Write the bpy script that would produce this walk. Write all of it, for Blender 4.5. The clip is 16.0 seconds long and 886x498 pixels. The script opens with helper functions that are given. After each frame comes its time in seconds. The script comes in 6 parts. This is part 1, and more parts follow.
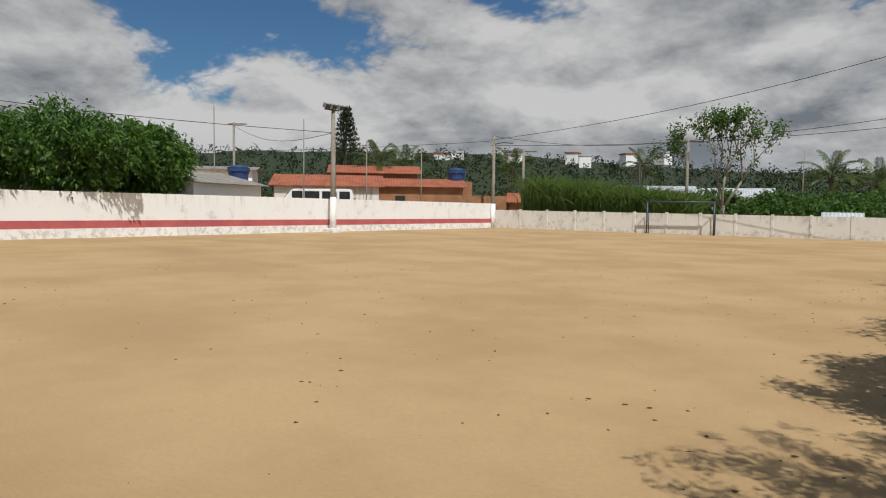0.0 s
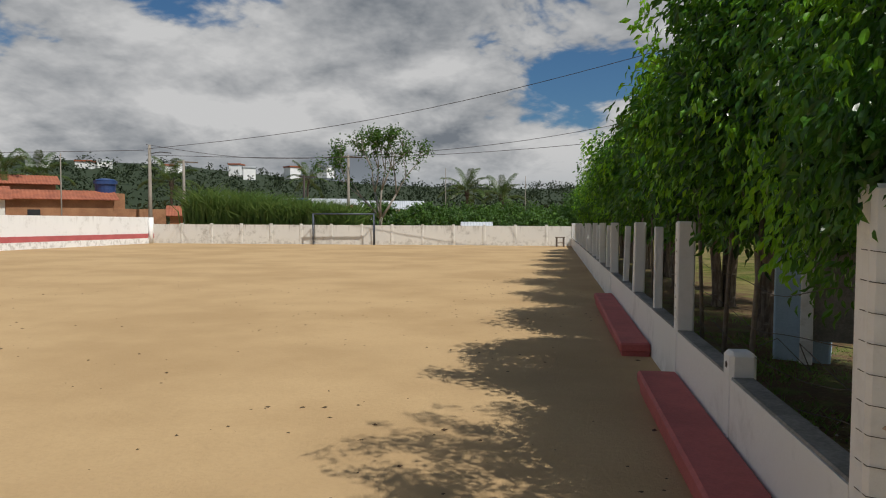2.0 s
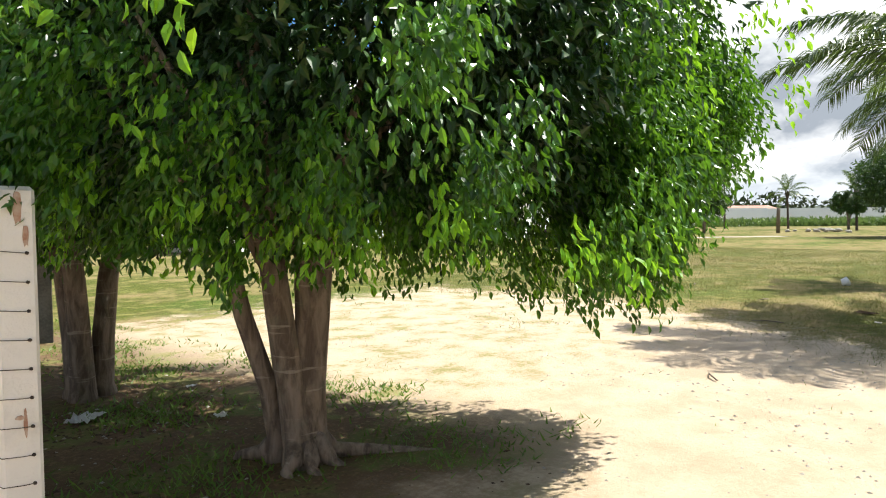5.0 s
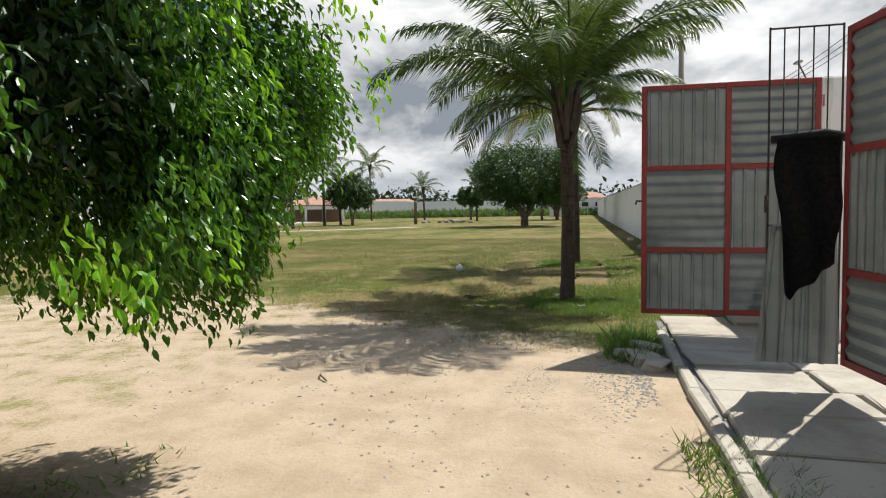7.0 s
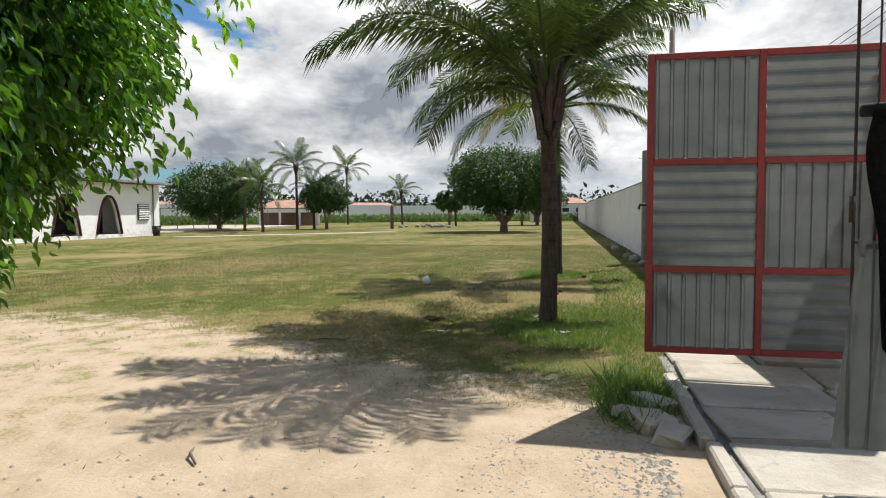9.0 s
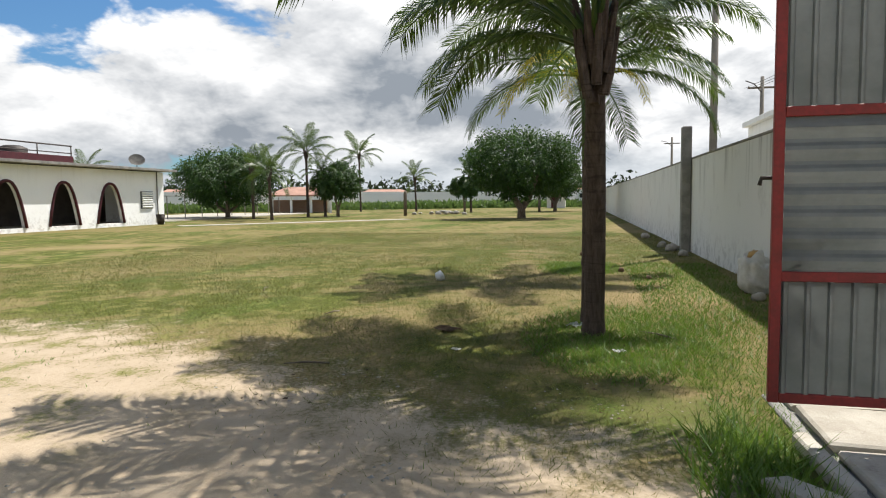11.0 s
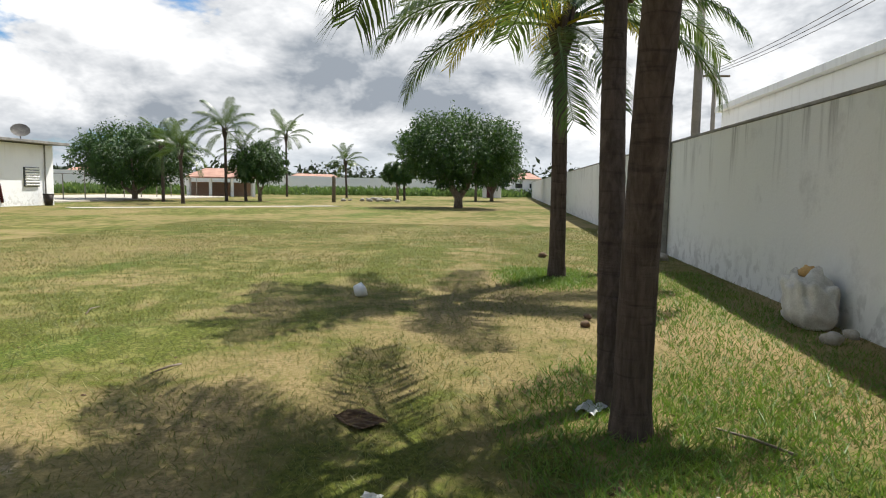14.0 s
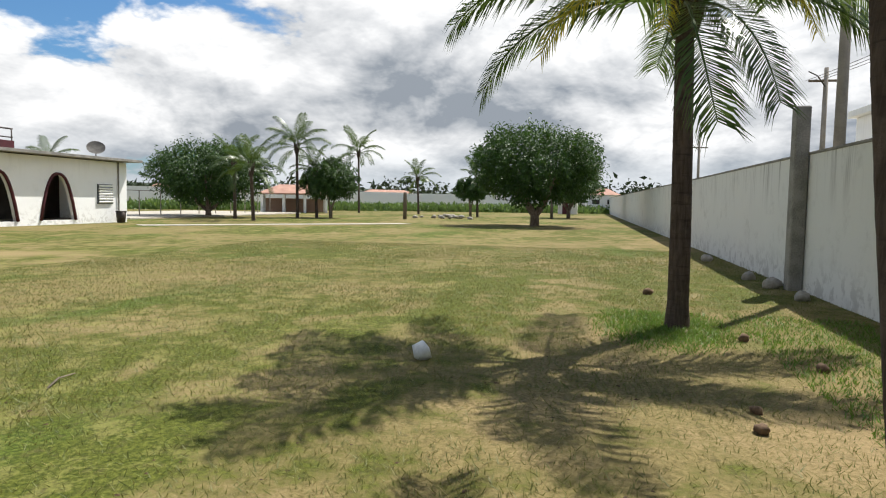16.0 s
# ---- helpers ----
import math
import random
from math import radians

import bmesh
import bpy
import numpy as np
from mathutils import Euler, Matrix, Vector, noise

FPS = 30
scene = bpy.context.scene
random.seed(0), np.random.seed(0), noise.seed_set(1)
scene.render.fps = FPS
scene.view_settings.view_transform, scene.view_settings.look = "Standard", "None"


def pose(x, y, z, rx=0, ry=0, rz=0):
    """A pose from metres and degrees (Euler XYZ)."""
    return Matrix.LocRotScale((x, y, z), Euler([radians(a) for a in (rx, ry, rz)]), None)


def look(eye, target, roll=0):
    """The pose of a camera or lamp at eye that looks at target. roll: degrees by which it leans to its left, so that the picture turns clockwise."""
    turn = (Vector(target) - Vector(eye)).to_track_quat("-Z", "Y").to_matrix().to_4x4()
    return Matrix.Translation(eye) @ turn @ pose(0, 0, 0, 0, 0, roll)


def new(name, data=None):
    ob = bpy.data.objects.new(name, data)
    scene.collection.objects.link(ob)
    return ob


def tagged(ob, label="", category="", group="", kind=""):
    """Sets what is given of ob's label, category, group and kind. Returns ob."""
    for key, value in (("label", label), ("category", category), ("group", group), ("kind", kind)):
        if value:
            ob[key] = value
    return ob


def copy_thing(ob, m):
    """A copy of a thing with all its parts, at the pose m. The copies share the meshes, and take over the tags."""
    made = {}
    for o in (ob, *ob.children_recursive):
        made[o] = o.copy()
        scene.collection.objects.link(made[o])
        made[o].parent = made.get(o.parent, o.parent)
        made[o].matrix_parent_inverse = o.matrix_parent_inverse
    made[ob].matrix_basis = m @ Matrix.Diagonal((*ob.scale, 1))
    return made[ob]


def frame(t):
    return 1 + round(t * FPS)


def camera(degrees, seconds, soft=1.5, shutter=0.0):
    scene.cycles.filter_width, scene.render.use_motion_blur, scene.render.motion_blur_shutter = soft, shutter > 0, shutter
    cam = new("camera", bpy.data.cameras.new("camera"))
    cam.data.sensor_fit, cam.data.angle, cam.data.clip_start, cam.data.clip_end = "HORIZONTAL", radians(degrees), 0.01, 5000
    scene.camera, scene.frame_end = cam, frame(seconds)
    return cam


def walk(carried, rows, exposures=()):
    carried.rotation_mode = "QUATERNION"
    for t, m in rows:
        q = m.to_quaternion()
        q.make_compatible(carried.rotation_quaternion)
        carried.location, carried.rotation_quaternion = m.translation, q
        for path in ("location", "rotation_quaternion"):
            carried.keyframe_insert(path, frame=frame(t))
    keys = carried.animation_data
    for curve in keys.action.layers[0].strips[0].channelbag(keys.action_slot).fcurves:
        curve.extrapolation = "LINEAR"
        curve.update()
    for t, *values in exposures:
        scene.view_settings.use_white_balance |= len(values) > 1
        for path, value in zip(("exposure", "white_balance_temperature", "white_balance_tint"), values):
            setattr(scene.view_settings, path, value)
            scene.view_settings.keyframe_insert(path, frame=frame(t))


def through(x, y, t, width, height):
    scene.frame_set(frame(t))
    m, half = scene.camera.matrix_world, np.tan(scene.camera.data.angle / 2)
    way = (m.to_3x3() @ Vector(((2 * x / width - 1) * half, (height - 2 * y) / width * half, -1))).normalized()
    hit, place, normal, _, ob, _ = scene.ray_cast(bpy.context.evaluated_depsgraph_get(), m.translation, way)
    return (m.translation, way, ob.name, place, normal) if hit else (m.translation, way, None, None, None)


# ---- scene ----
cam = camera(66.1, 16.0, 1.1)
PATH = [
    (0, (0.875, 1.064, 1.45), (-0.354, 2.636, 1.314), 0.8),
    (0.5, (0.887, 0.951, 1.451), (-0.178, 2.638, 1.306), 0.0),
    (1, (0.892, 0.85, 1.455), (0.007, 2.638, 1.322), 0.1),
    (1.5, (0.889, 0.705, 1.504), (0.246, 2.595, 1.388), 0.3),
    (2, (0.957, 0.79, 1.476), (0.591, 2.754, 1.384), 0.2),
    (2.5, (0.996, 0.779, 1.484), (0.974, 2.777, 1.399), 1.0),
    (3, (1.007, 0.747, 1.495), (1.342, 2.717, 1.413), 1.0),
    (3.5, (1.062, 0.73, 1.489), (1.756, 2.604, 1.408), 0.1),
    (4, (1.129, 0.7, 1.482), (2.176, 2.401, 1.378), -0.5),
    (4.5, (1.182, 0.656, 1.468), (2.498, 2.158, 1.353), -0.5),
    (5, (1.163, 0.588, 1.467), (2.69, 1.878, 1.378), -0.5),
    (5.2, (1.216, 0.558, 1.506), (2.832, 1.733, 1.41), -1.2),
    (7.3, (2.017, 0.391, 1.484), (3.981, 0.749, 1.354), -0.7),
    (7.5, (2.161, 0.403, 1.483), (4.128, 0.738, 1.345), -0.7),
    (8, (2.642, 0.395, 1.499), (4.608, 0.736, 1.366), 0.3),
    (8.5, (3.194, 0.439, 1.519), (5.17, 0.718, 1.379), -1.1),
    (9, (3.713, 0.464, 1.478), (5.677, 0.824, 1.37), -0.2),
    (9.5, (4.218, 0.531, 1.461), (6.167, 0.941, 1.283), -0.1),
    (10, (4.67, 0.663, 1.473), (6.621, 1.047, 1.263), -1.6),
    (10.2, (4.842, 0.702, 1.464), (6.797, 1.098, 1.326), -0.7),
    (12.3, (7.065, 1.021, 1.427), (9.016, 1.424, 1.247), 0.1),
    (12.5, (7.271, 1.056, 1.43), (9.229, 1.413, 1.241), 0.4),
    (13, (7.84, 1.154, 1.447), (9.814, 1.436, 1.295), 1.8),
    (13.5, (8.428, 1.301, 1.407), (10.407, 1.47, 1.171), 1.9),
    (14, (9.049, 1.407, 1.387), (11.03, 1.613, 1.206), 1.0),
    (14.5, (9.667, 1.54, 1.395), (11.648, 1.766, 1.235), 0.6),
    (15, (10.225, 1.637, 1.455), (12.214, 1.785, 1.317), 0.6),
    (15.5, (10.765, 1.729, 1.499), (12.742, 2.004, 1.37), 0.8),
    (16, (11.244, 1.813, 1.483), (13.195, 2.229, 1.343), 1.0),
]
EXPO0 = -0.36
EXPOSURES = [(0.0, EXPO0), (2.0, EXPO0), (2.5, EXPO0 + 0.32), (3.0, EXPO0 + 0.7), (3.5, EXPO0 + 1.45), (4.0, EXPO0 + 1.75), (4.6, EXPO0 + 1.65), (5.2, EXPO0 + 1.35), (7.3, EXPO0 + 0.74), (9.0, EXPO0 + 0.82), (12.3, EXPO0 + 1.0), (14.2, EXPO0 + 1.06), (16.0, EXPO0 + 0.94)]
walk(cam, [(t, look(eye, target, roll)) for t, eye, target, roll in PATH], EXPOSURES)


# ---- world and sun ----
SUN_TO = Vector((0.60, -0.35, 1.0)).normalized()
world = bpy.data.worlds.new("sky")
scene.world = world
world.use_nodes = True


class Graph:
    """Short-hand for node trees."""

    def __init__(self, tree):
        self.tree = tree
        self.nodes, self.links = tree.nodes, tree.links

    def put(self, socket, value):
        if isinstance(value, bpy.types.NodeSocket):
            self.links.new(value, socket)
        elif isinstance(value, tuple) and len(value) == 3 and socket.type == "RGBA":
            socket.default_value = (*value, 1)
        else:
            socket.default_value = value

    def math(self, op, a, b=0.0, c=0.0, clamp=False):
        n = self.nodes.new("ShaderNodeMath")
        n.operation, n.use_clamp = op, clamp
        for s, v in zip(n.inputs, (a, b, c)):
            self.put(s, v)
        return n.outputs[0]

    def mix(self, f, a, b, blend="MIX"):
        n = self.nodes.new("ShaderNodeMix")
        n.data_type, n.blend_type = "RGBA", blend
        self.put(n.inputs["Factor"], f)
        self.put(n.inputs[6], a)
        self.put(n.inputs[7], b)
        return n.outputs[2]

    def noise(self, vec, scale, detail=4.0, rough=0.55, distort=0.0):
        n = self.nodes.new("ShaderNodeTexNoise")
        if vec is not None:
            self.put(n.inputs["Vector"], vec)
        n.inputs["Scale"].default_value = scale
        n.inputs["Detail"].default_value = detail
        n.inputs["Roughness"].default_value = rough
        n.inputs["Distortion"].default_value = distort
        return n.outputs["Fac"]

    def ramp(self, f, lo, hi, smooth=True):
        n = self.nodes.new("ShaderNodeMapRange")
        n.interpolation_type = "SMOOTHSTEP" if smooth else "LINEAR"
        self.put(n.inputs[0], f)
        n.inputs[1].default_value, n.inputs[2].default_value = lo, hi
        return n.outputs[0]

    def stretch(self, vec, x, y, z):
        n = self.nodes.new("ShaderNodeVectorMath")
        n.operation = "MULTIPLY"
        self.put(n.inputs[0], vec)
        n.inputs[1].default_value = (x, y, z)
        return n.outputs[0]

    def place(self):
        return self.nodes.new("ShaderNodeNewGeometry").outputs["Position"]

    def local(self):
        return self.nodes.new("ShaderNodeTexCoord").outputs["Object"]

    def split(self, vec):
        n = self.nodes.new("ShaderNodeSeparateXYZ")
        self.put(n.inputs[0], vec)
        return n.outputs

    def join(self, x, y, z):
        n = self.nodes.new("ShaderNodeCombineXYZ")
        for s, v in zip(n.inputs, (x, y, z)):
            self.put(s, v)
        return n.outputs[0]


def build_sky():
    """Blue sky with heaped clouds: bright billowing tops, grey undersides, smaller towards the horizon."""
    g = Graph(world.node_tree)
    g.nodes.clear()
    sky = g.nodes.new("ShaderNodeTexSky")
    sky.sky_type, sky.sun_disc = "NISHITA", False
    sky.sun_elevation = math.asin(SUN_TO.z)
    sky.sun_rotation = math.atan2(SUN_TO.x, SUN_TO.y)
    way = g.nodes.new("ShaderNodeTexCoord").outputs["Generated"]
    x, y, z = g.split(way)
    up = g.math("MAXIMUM", z, 0.0)

    def density(lift):
        """Cloud density along the view direction raised by lift, coarse and billowed."""
        zz = g.math("ADD", up, lift)
        k = g.math("DIVIDE", 0.72, g.math("ADD", zz, 0.42))
        p = g.join(g.math("MULTIPLY", x, k), g.math("MULTIPLY", y, k), g.math("MULTIPLY", g.math("MULTIPLY", zz, k), 1.35))
        big = g.noise(p, 2.1, 2.0, 0.5)
        warp = g.nodes.new("ShaderNodeTexNoise")
        warp.inputs["Scale"].default_value, warp.inputs["Detail"].default_value = 3.4, 3.0
        g.put(warp.inputs["Vector"], p)
        push = g.nodes.new("ShaderNodeVectorMath")
        push.operation = "MULTIPLY_ADD"
        g.put(push.inputs[0], warp.outputs["Color"])
        push.inputs[1].default_value = (0.30, 0.30, 0.30)
        g.put(push.inputs[2], p)
        cell = g.nodes.new("ShaderNodeTexVoronoi")
        cell.feature = "SMOOTH_F1"
        cell.normalize = True
        cell.inputs["Scale"].default_value, cell.inputs["Detail"].default_value = 3.0, 4.0
        cell.inputs["Roughness"].default_value, cell.inputs["Lacunarity"].default_value = 0.58, 2.3
        cell.inputs["Smoothness"].default_value = 0.55
        g.put(cell.inputs["Vector"], push.outputs[0])
        heap = g.math("SUBTRACT", 0.40, cell.outputs["Distance"])
        wisp = g.math("MULTIPLY", g.math("SUBTRACT", g.noise(p, 12.0, 5.0, 0.62), 0.5), 0.16)
        return g.math("ADD", g.math("ADD", big, wisp), g.math("MULTIPLY", heap, 0.62))

    here, above, high = density(0.0), density(0.03), density(0.10)
    low = g.math("MULTIPLY", g.ramp(z, 0.30, 0.02), 0.17)
    cover = g.ramp(g.math("ADD", here, low), 0.51, 0.57)
    rim = g.math("MULTIPLY", g.math("SUBTRACT", here, above), 3.7)
    body = g.math("MULTIPLY", g.math("SUBTRACT", here, high), 1.7)
    deep = g.math("MULTIPLY", g.math("SUBTRACT", 0.64, here), 0.9)
    light = g.math("ADD", g.math("ADD", rim, body), g.math("ADD", deep, 0.56))
    lit = g.mix(g.ramp(light, 0.0, 1.0, False), (0.29, 0.325, 0.37), (1.0, 1.0, 1.0))
    lit = g.mix(g.ramp(z, 0.10, -0.02), lit, (0.50, 0.56, 0.62))
    facing = g.nodes.new("ShaderNodeVectorMath")
    facing.operation = "DOT_PRODUCT"
    g.put(facing.inputs[0], way)
    facing.inputs[1].default_value = SUN_TO
    glow = g.math("ADD", 0.72, g.math("MULTIPLY", g.math("POWER", g.math("MAXIMUM", facing.outputs["Value"], 0.0), 3.0), 0.20))
    blue = g.nodes.new("ShaderNodeBackground")
    g.put(blue.inputs[0], g.mix(1.0, sky.outputs[0], (0.50, 0.80, 1.05), "MULTIPLY"))
    blue.inputs[1].default_value = 0.075
    cloud = g.nodes.new("ShaderNodeBackground")
    g.put(cloud.inputs[0], lit)
    g.put(cloud.inputs[1], glow)
    both = g.nodes.new("ShaderNodeMixShader")
    g.put(both.inputs[0], cover)
    g.links.new(blue.outputs[0], both.inputs[1])
    g.links.new(cloud.outputs[0], both.inputs[2])
    out = g.nodes.new("ShaderNodeOutputWorld")
    g.links.new(both.outputs[0], out.inputs[0])


build_sky()
sun = new("sun", bpy.data.lights.new("sun", "SUN"))
sun.data.energy, sun.data.angle, sun.data.color = 5.0, radians(0.55), (1.0, 0.965, 0.90)
sun.matrix_world = look(SUN_TO * 60, (0, 0, 0))


# ---- materials ----
def material(name, build, rough=0.8, metal=0.0, spec=0.3):
    """build(g) gives colour, and perhaps height and its distance."""
    m = bpy.data.materials.new(name)
    m.use_nodes = True
    g = Graph(m.node_tree)
    b = g.nodes["Principled BSDF"]
    made = build(g)
    colour, height, dist = made if isinstance(made, tuple) and len(made) == 3 and not isinstance(made[0], float) else (made, None, 0)
    g.put(b.inputs["Base Color"], colour)
    b.inputs["Roughness"].default_value = rough
    b.inputs["Metallic"].default_value = metal
    b.inputs["Specular IOR Level"].default_value = spec
    if height is not None:
        n = g.nodes.new("ShaderNodeBump")
        n.inputs["Distance"].default_value = dist
        n.inputs["Strength"].default_value = 0.9
        g.put(n.inputs["Height"], height)
        g.links.new(n.outputs[0], b.inputs["Normal"])
    return m


def speckled(name, a, b, scale=6.0, rough=0.8, metal=0.0, spec=0.3, dist=0.004, fine=40.0, vary=0.0):
    def build(g):
        p = g.local()
        n1, n2 = g.noise(p, scale, 5.0, 0.6), g.noise(p, fine, 4.0, 0.6)
        f = g.ramp(g.math("ADD", g.math("MULTIPLY", n1, 0.65), g.math("MULTIPLY", n2, 0.35)), 0.36, 0.64)
        c = g.mix(f, a, b)
        if vary:
            r = g.nodes.new("ShaderNodeObjectInfo").outputs["Random"]
            c = g.mix(g.math("MULTIPLY", r, vary), c, tuple(v * 0.5 for v in a))
        return c, n2, dist
    return material(name, build, rough, metal, spec)


def weathered(name, base, dirt, streak=0.5, blotch=0.5, lo=0.0, hi=2.0):
    """Painted masonry: black runs down from the top edge, damp and flaking at the foot."""
    def build(g):
        p = g.place()
        x, y, z = g.split(p)
        runs = g.noise(g.stretch(p, 3.0, 3.0, 0.22), 1.6, 5.0, 0.65)
        spots = g.noise(p, 1.4, 8.0, 0.7)
        flake = g.noise(p, 4.5, 7.0, 0.6, 0.4)
        top = g.ramp(z, lo + (hi - lo) * 0.45, hi)
        foot = g.ramp(z, lo + (hi - lo) * 0.32, lo)
        a = g.math("MULTIPLY", g.ramp(runs, 0.50, 0.72), g.math("MULTIPLY", top, streak))
        b = g.math("MULTIPLY", g.ramp(spots, 0.52, 0.72), blotch)
        c = g.math("MULTIPLY", g.ramp(flake, 0.47, 0.6), g.math("MULTIPLY", foot, 0.38))
        f = g.math("MAXIMUM", g.math("MAXIMUM", a, b), c)
        tone = g.mix(g.math("MULTIPLY", g.noise(p, 0.6, 3.0), 0.3), base, tuple(v * 0.78 for v in base))
        return g.mix(f, tone, dirt), g.noise(p, 22.0, 5.0, 0.65), 0.006
    return material(name, build, 0.9, 0.0, 0.15)


FENCE_A, FENCE_B = (2.03, 3.45), (1.12, 46.4)


def fence_x(y):
    return FENCE_A[0] + (FENCE_B[0] - FENCE_A[0]) * (y - FENCE_A[1]) / (FENCE_B[1] - FENCE_A[1])


def ground_z(x, y):
    """The land: the field falls gently northwards, the park is level."""
    return -0.0083 * max(y - 3.0, 0.0) * max(0.0, min(1.0, (12.0 - x) / 9.0)) if y < 70 else -0.3


def build_ground(g):
    p = g.place()
    x, y, z = g.split(p)
    n1, n2, n3 = g.noise(p, 0.35, 5.0, 0.6), g.noise(p, 2.2, 6.0, 0.65), g.noise(p, 26.0, 6.0, 0.7)
    pebble = g.noise(p, 90.0, 3.0, 0.6)
    # sand of the playing field
    sand = g.mix(g.ramp(n1, 0.36, 0.66), (0.490, 0.342, 0.182), (0.408, 0.276, 0.142))
    damp = g.noise(g.stretch(p, 0.35, 1.0, 1.0), 0.22, 4.0, 0.5)
    sand = g.mix(g.math("MULTIPLY", g.ramp(damp, 0.54, 0.70), 0.34), sand, (0.275, 0.183, 0.095))
    sand = g.mix(g.math("MULTIPLY", g.ramp(n3, 0.40, 0.72), 0.25), sand, (0.34, 0.232, 0.123))
    sand = g.mix(g.math("MULTIPLY", g.ramp(pebble, 0.66, 0.76), 0.5), sand, (0.2, 0.12, 0.07))
    # trodden earth by the gate
    earth = g.mix(g.ramp(n2, 0.35, 0.68), (0.45, 0.358, 0.255), (0.365, 0.284, 0.194))
    earth = g.mix(g.math("MULTIPLY", g.ramp(n3, 0.45, 0.7), 0.22), earth, (0.33, 0.235, 0.16))
    earth = g.mix(g.math("MULTIPLY", g.ramp(pebble, 0.66, 0.74), 0.5), earth, (0.62, 0.56, 0.47))
    # worn lawn
    straw = g.mix(g.ramp(n3, 0.35, 0.7), (0.235, 0.185, 0.080), (0.115, 0.092, 0.036))
    lawn = g.mix(g.ramp(n3, 0.35, 0.68), (0.042, 0.054, 0.009), (0.125, 0.138, 0.024))
    dry = g.math("ADD", g.math("MULTIPLY", g.noise(g.stretch(p, 0.6, 1.0, 1.0), 0.16, 4.0, 0.6), 0.6), g.math("MULTIPLY", n2, 0.4))
    grass = g.mix(g.ramp(dry, 0.45, 0.55), lawn, straw)
    worn = g.math("MULTIPLY", g.ramp(g.noise(g.stretch(p, 0.7, 1.0, 1.0), 0.75, 5.0, 0.6, 0.6), 0.52, 0.64), 0.75)
    grass = g.mix(worn, grass, g.mix(g.ramp(n3, 0.38, 0.66), (0.29, 0.215, 0.11), (0.16, 0.125, 0.05)))
    lush = g.math("MULTIPLY", g.ramp(g.noise(g.stretch(p, 0.6, 1.0, 1.0), 0.28, 4.0, 0.6, 0.5), 0.56, 0.66), 0.7)
    grass = g.mix(lush, grass, g.mix(g.ramp(n3, 0.38, 0.66), (0.035, 0.060, 0.010), (0.10, 0.150, 0.022)))
    grass = g.mix(g.math("MULTIPLY", g.ramp(g.noise(p, 7.0, 6.0, 0.75), 0.52, 0.66), 0.65), grass, (0.075, 0.068, 0.026))
    grass = g.mix(g.math("MULTIPLY", g.ramp(g.noise(p, 0.09, 3.0, 0.5), 0.58, 0.72), 0.7), grass, (0.33, 0.235, 0.125))
    bound = g.math("ADD", 8.75, g.math("MULTIPLY", g.math("MINIMUM", y, 6.0), 0.55))
    far = g.math("SUBTRACT", x, bound)
    side = g.math("SUBTRACT", g.math("MULTIPLY", y, 0.9), 9.0)
    inland = g.math("MAXIMUM", far, side)
    wob = g.math("ADD", g.math("MULTIPLY", g.math("SUBTRACT", n2, 0.5), 4.5), g.math("MULTIPLY", g.math("SUBTRACT", n3, 0.5), 2.5))
    park = g.mix(g.ramp(g.math("ADD", inland, wob), -0.5, 0.9), earth, grass)
    # thin weeds on the earth behind the trees
    weeds = g.math("MULTIPLY", g.ramp(g.math("ADD", g.math("MULTIPLY", n2, 0.6), g.math("MULTIPLY", n3, 0.4)), 0.5, 0.6), g.ramp(y, 3.2, 4.6))
    park = g.mix(g.math("MULTIPLY", weeds, 0.75), park, (0.19, 0.19, 0.055))
    # dark leaf mould and green sprouts under the row of trees
    mould = g.mix(g.ramp(n2, 0.45, 0.62), (0.115, 0.075, 0.042), (0.12, 0.13, 0.04))
    mould = g.mix(g.math("MULTIPLY", g.ramp(n3, 0.5, 0.65), 0.6), mould, (0.23, 0.15, 0.08))
    line = g.math("SUBTRACT", 2.03, g.math("MULTIPLY", g.math("SUBTRACT", y, 3.45), 0.0212))
    out = g.math("SUBTRACT", x, line)
    row = g.math("MULTIPLY", g.ramp(g.math("ADD", out, g.math("MULTIPLY", wob, 0.35)), 3.6, 2.4), g.ramp(g.math("ADD", y, g.math("MULTIPLY", wob, 0.35)), 2.3, 3.3))
    park = g.mix(row, park, mould)
    inside = g.math("MULTIPLY", g.ramp(out, 0.02, -0.02), 1.0)
    edge = g.ramp(g.math("ADD", x, g.math("MULTIPLY", wob, 0.5)), 1.0, 3.2)
    near = g.mix(edge, sand, park)
    gap = g.ramp(y, 3.5, 3.3)
    c = g.mix(gap, g.mix(inside, park, sand), near)
    return c, g.math("ADD", g.math("MULTIPLY", n3, 0.7), g.math("MULTIPLY", n2, 0.9)), 0.016


GROUND = material("ground", build_ground, 0.95, 0.0, 0.1)
PAINTED = weathered("white_painted_wall", (0.74, 0.74, 0.72), (0.18, 0.165, 0.15), 0.75, 0.25, 0.0, 2.65)
OLD_WHITE = weathered("old_white_wall", (0.86, 0.86, 0.85), (0.20, 0.18, 0.15), 0.55, 0.35, 0.0, 1.9)
OLD_GREY = weathered("stained_white_wall", (0.72, 0.70, 0.65), (0.24, 0.21, 0.17), 0.85, 0.6, -0.3, 1.1)
LIMED = weathered("limewashed_concrete", (0.78, 0.775, 0.75), (0.20, 0.18, 0.155), 0.2, 0.28, -0.2, 1.3)
HOUSE_WHITE = weathered("house_white", (0.88, 0.88, 0.87), (0.36, 0.33, 0.30), 0.22, 0.10, 0.0, 4.0)
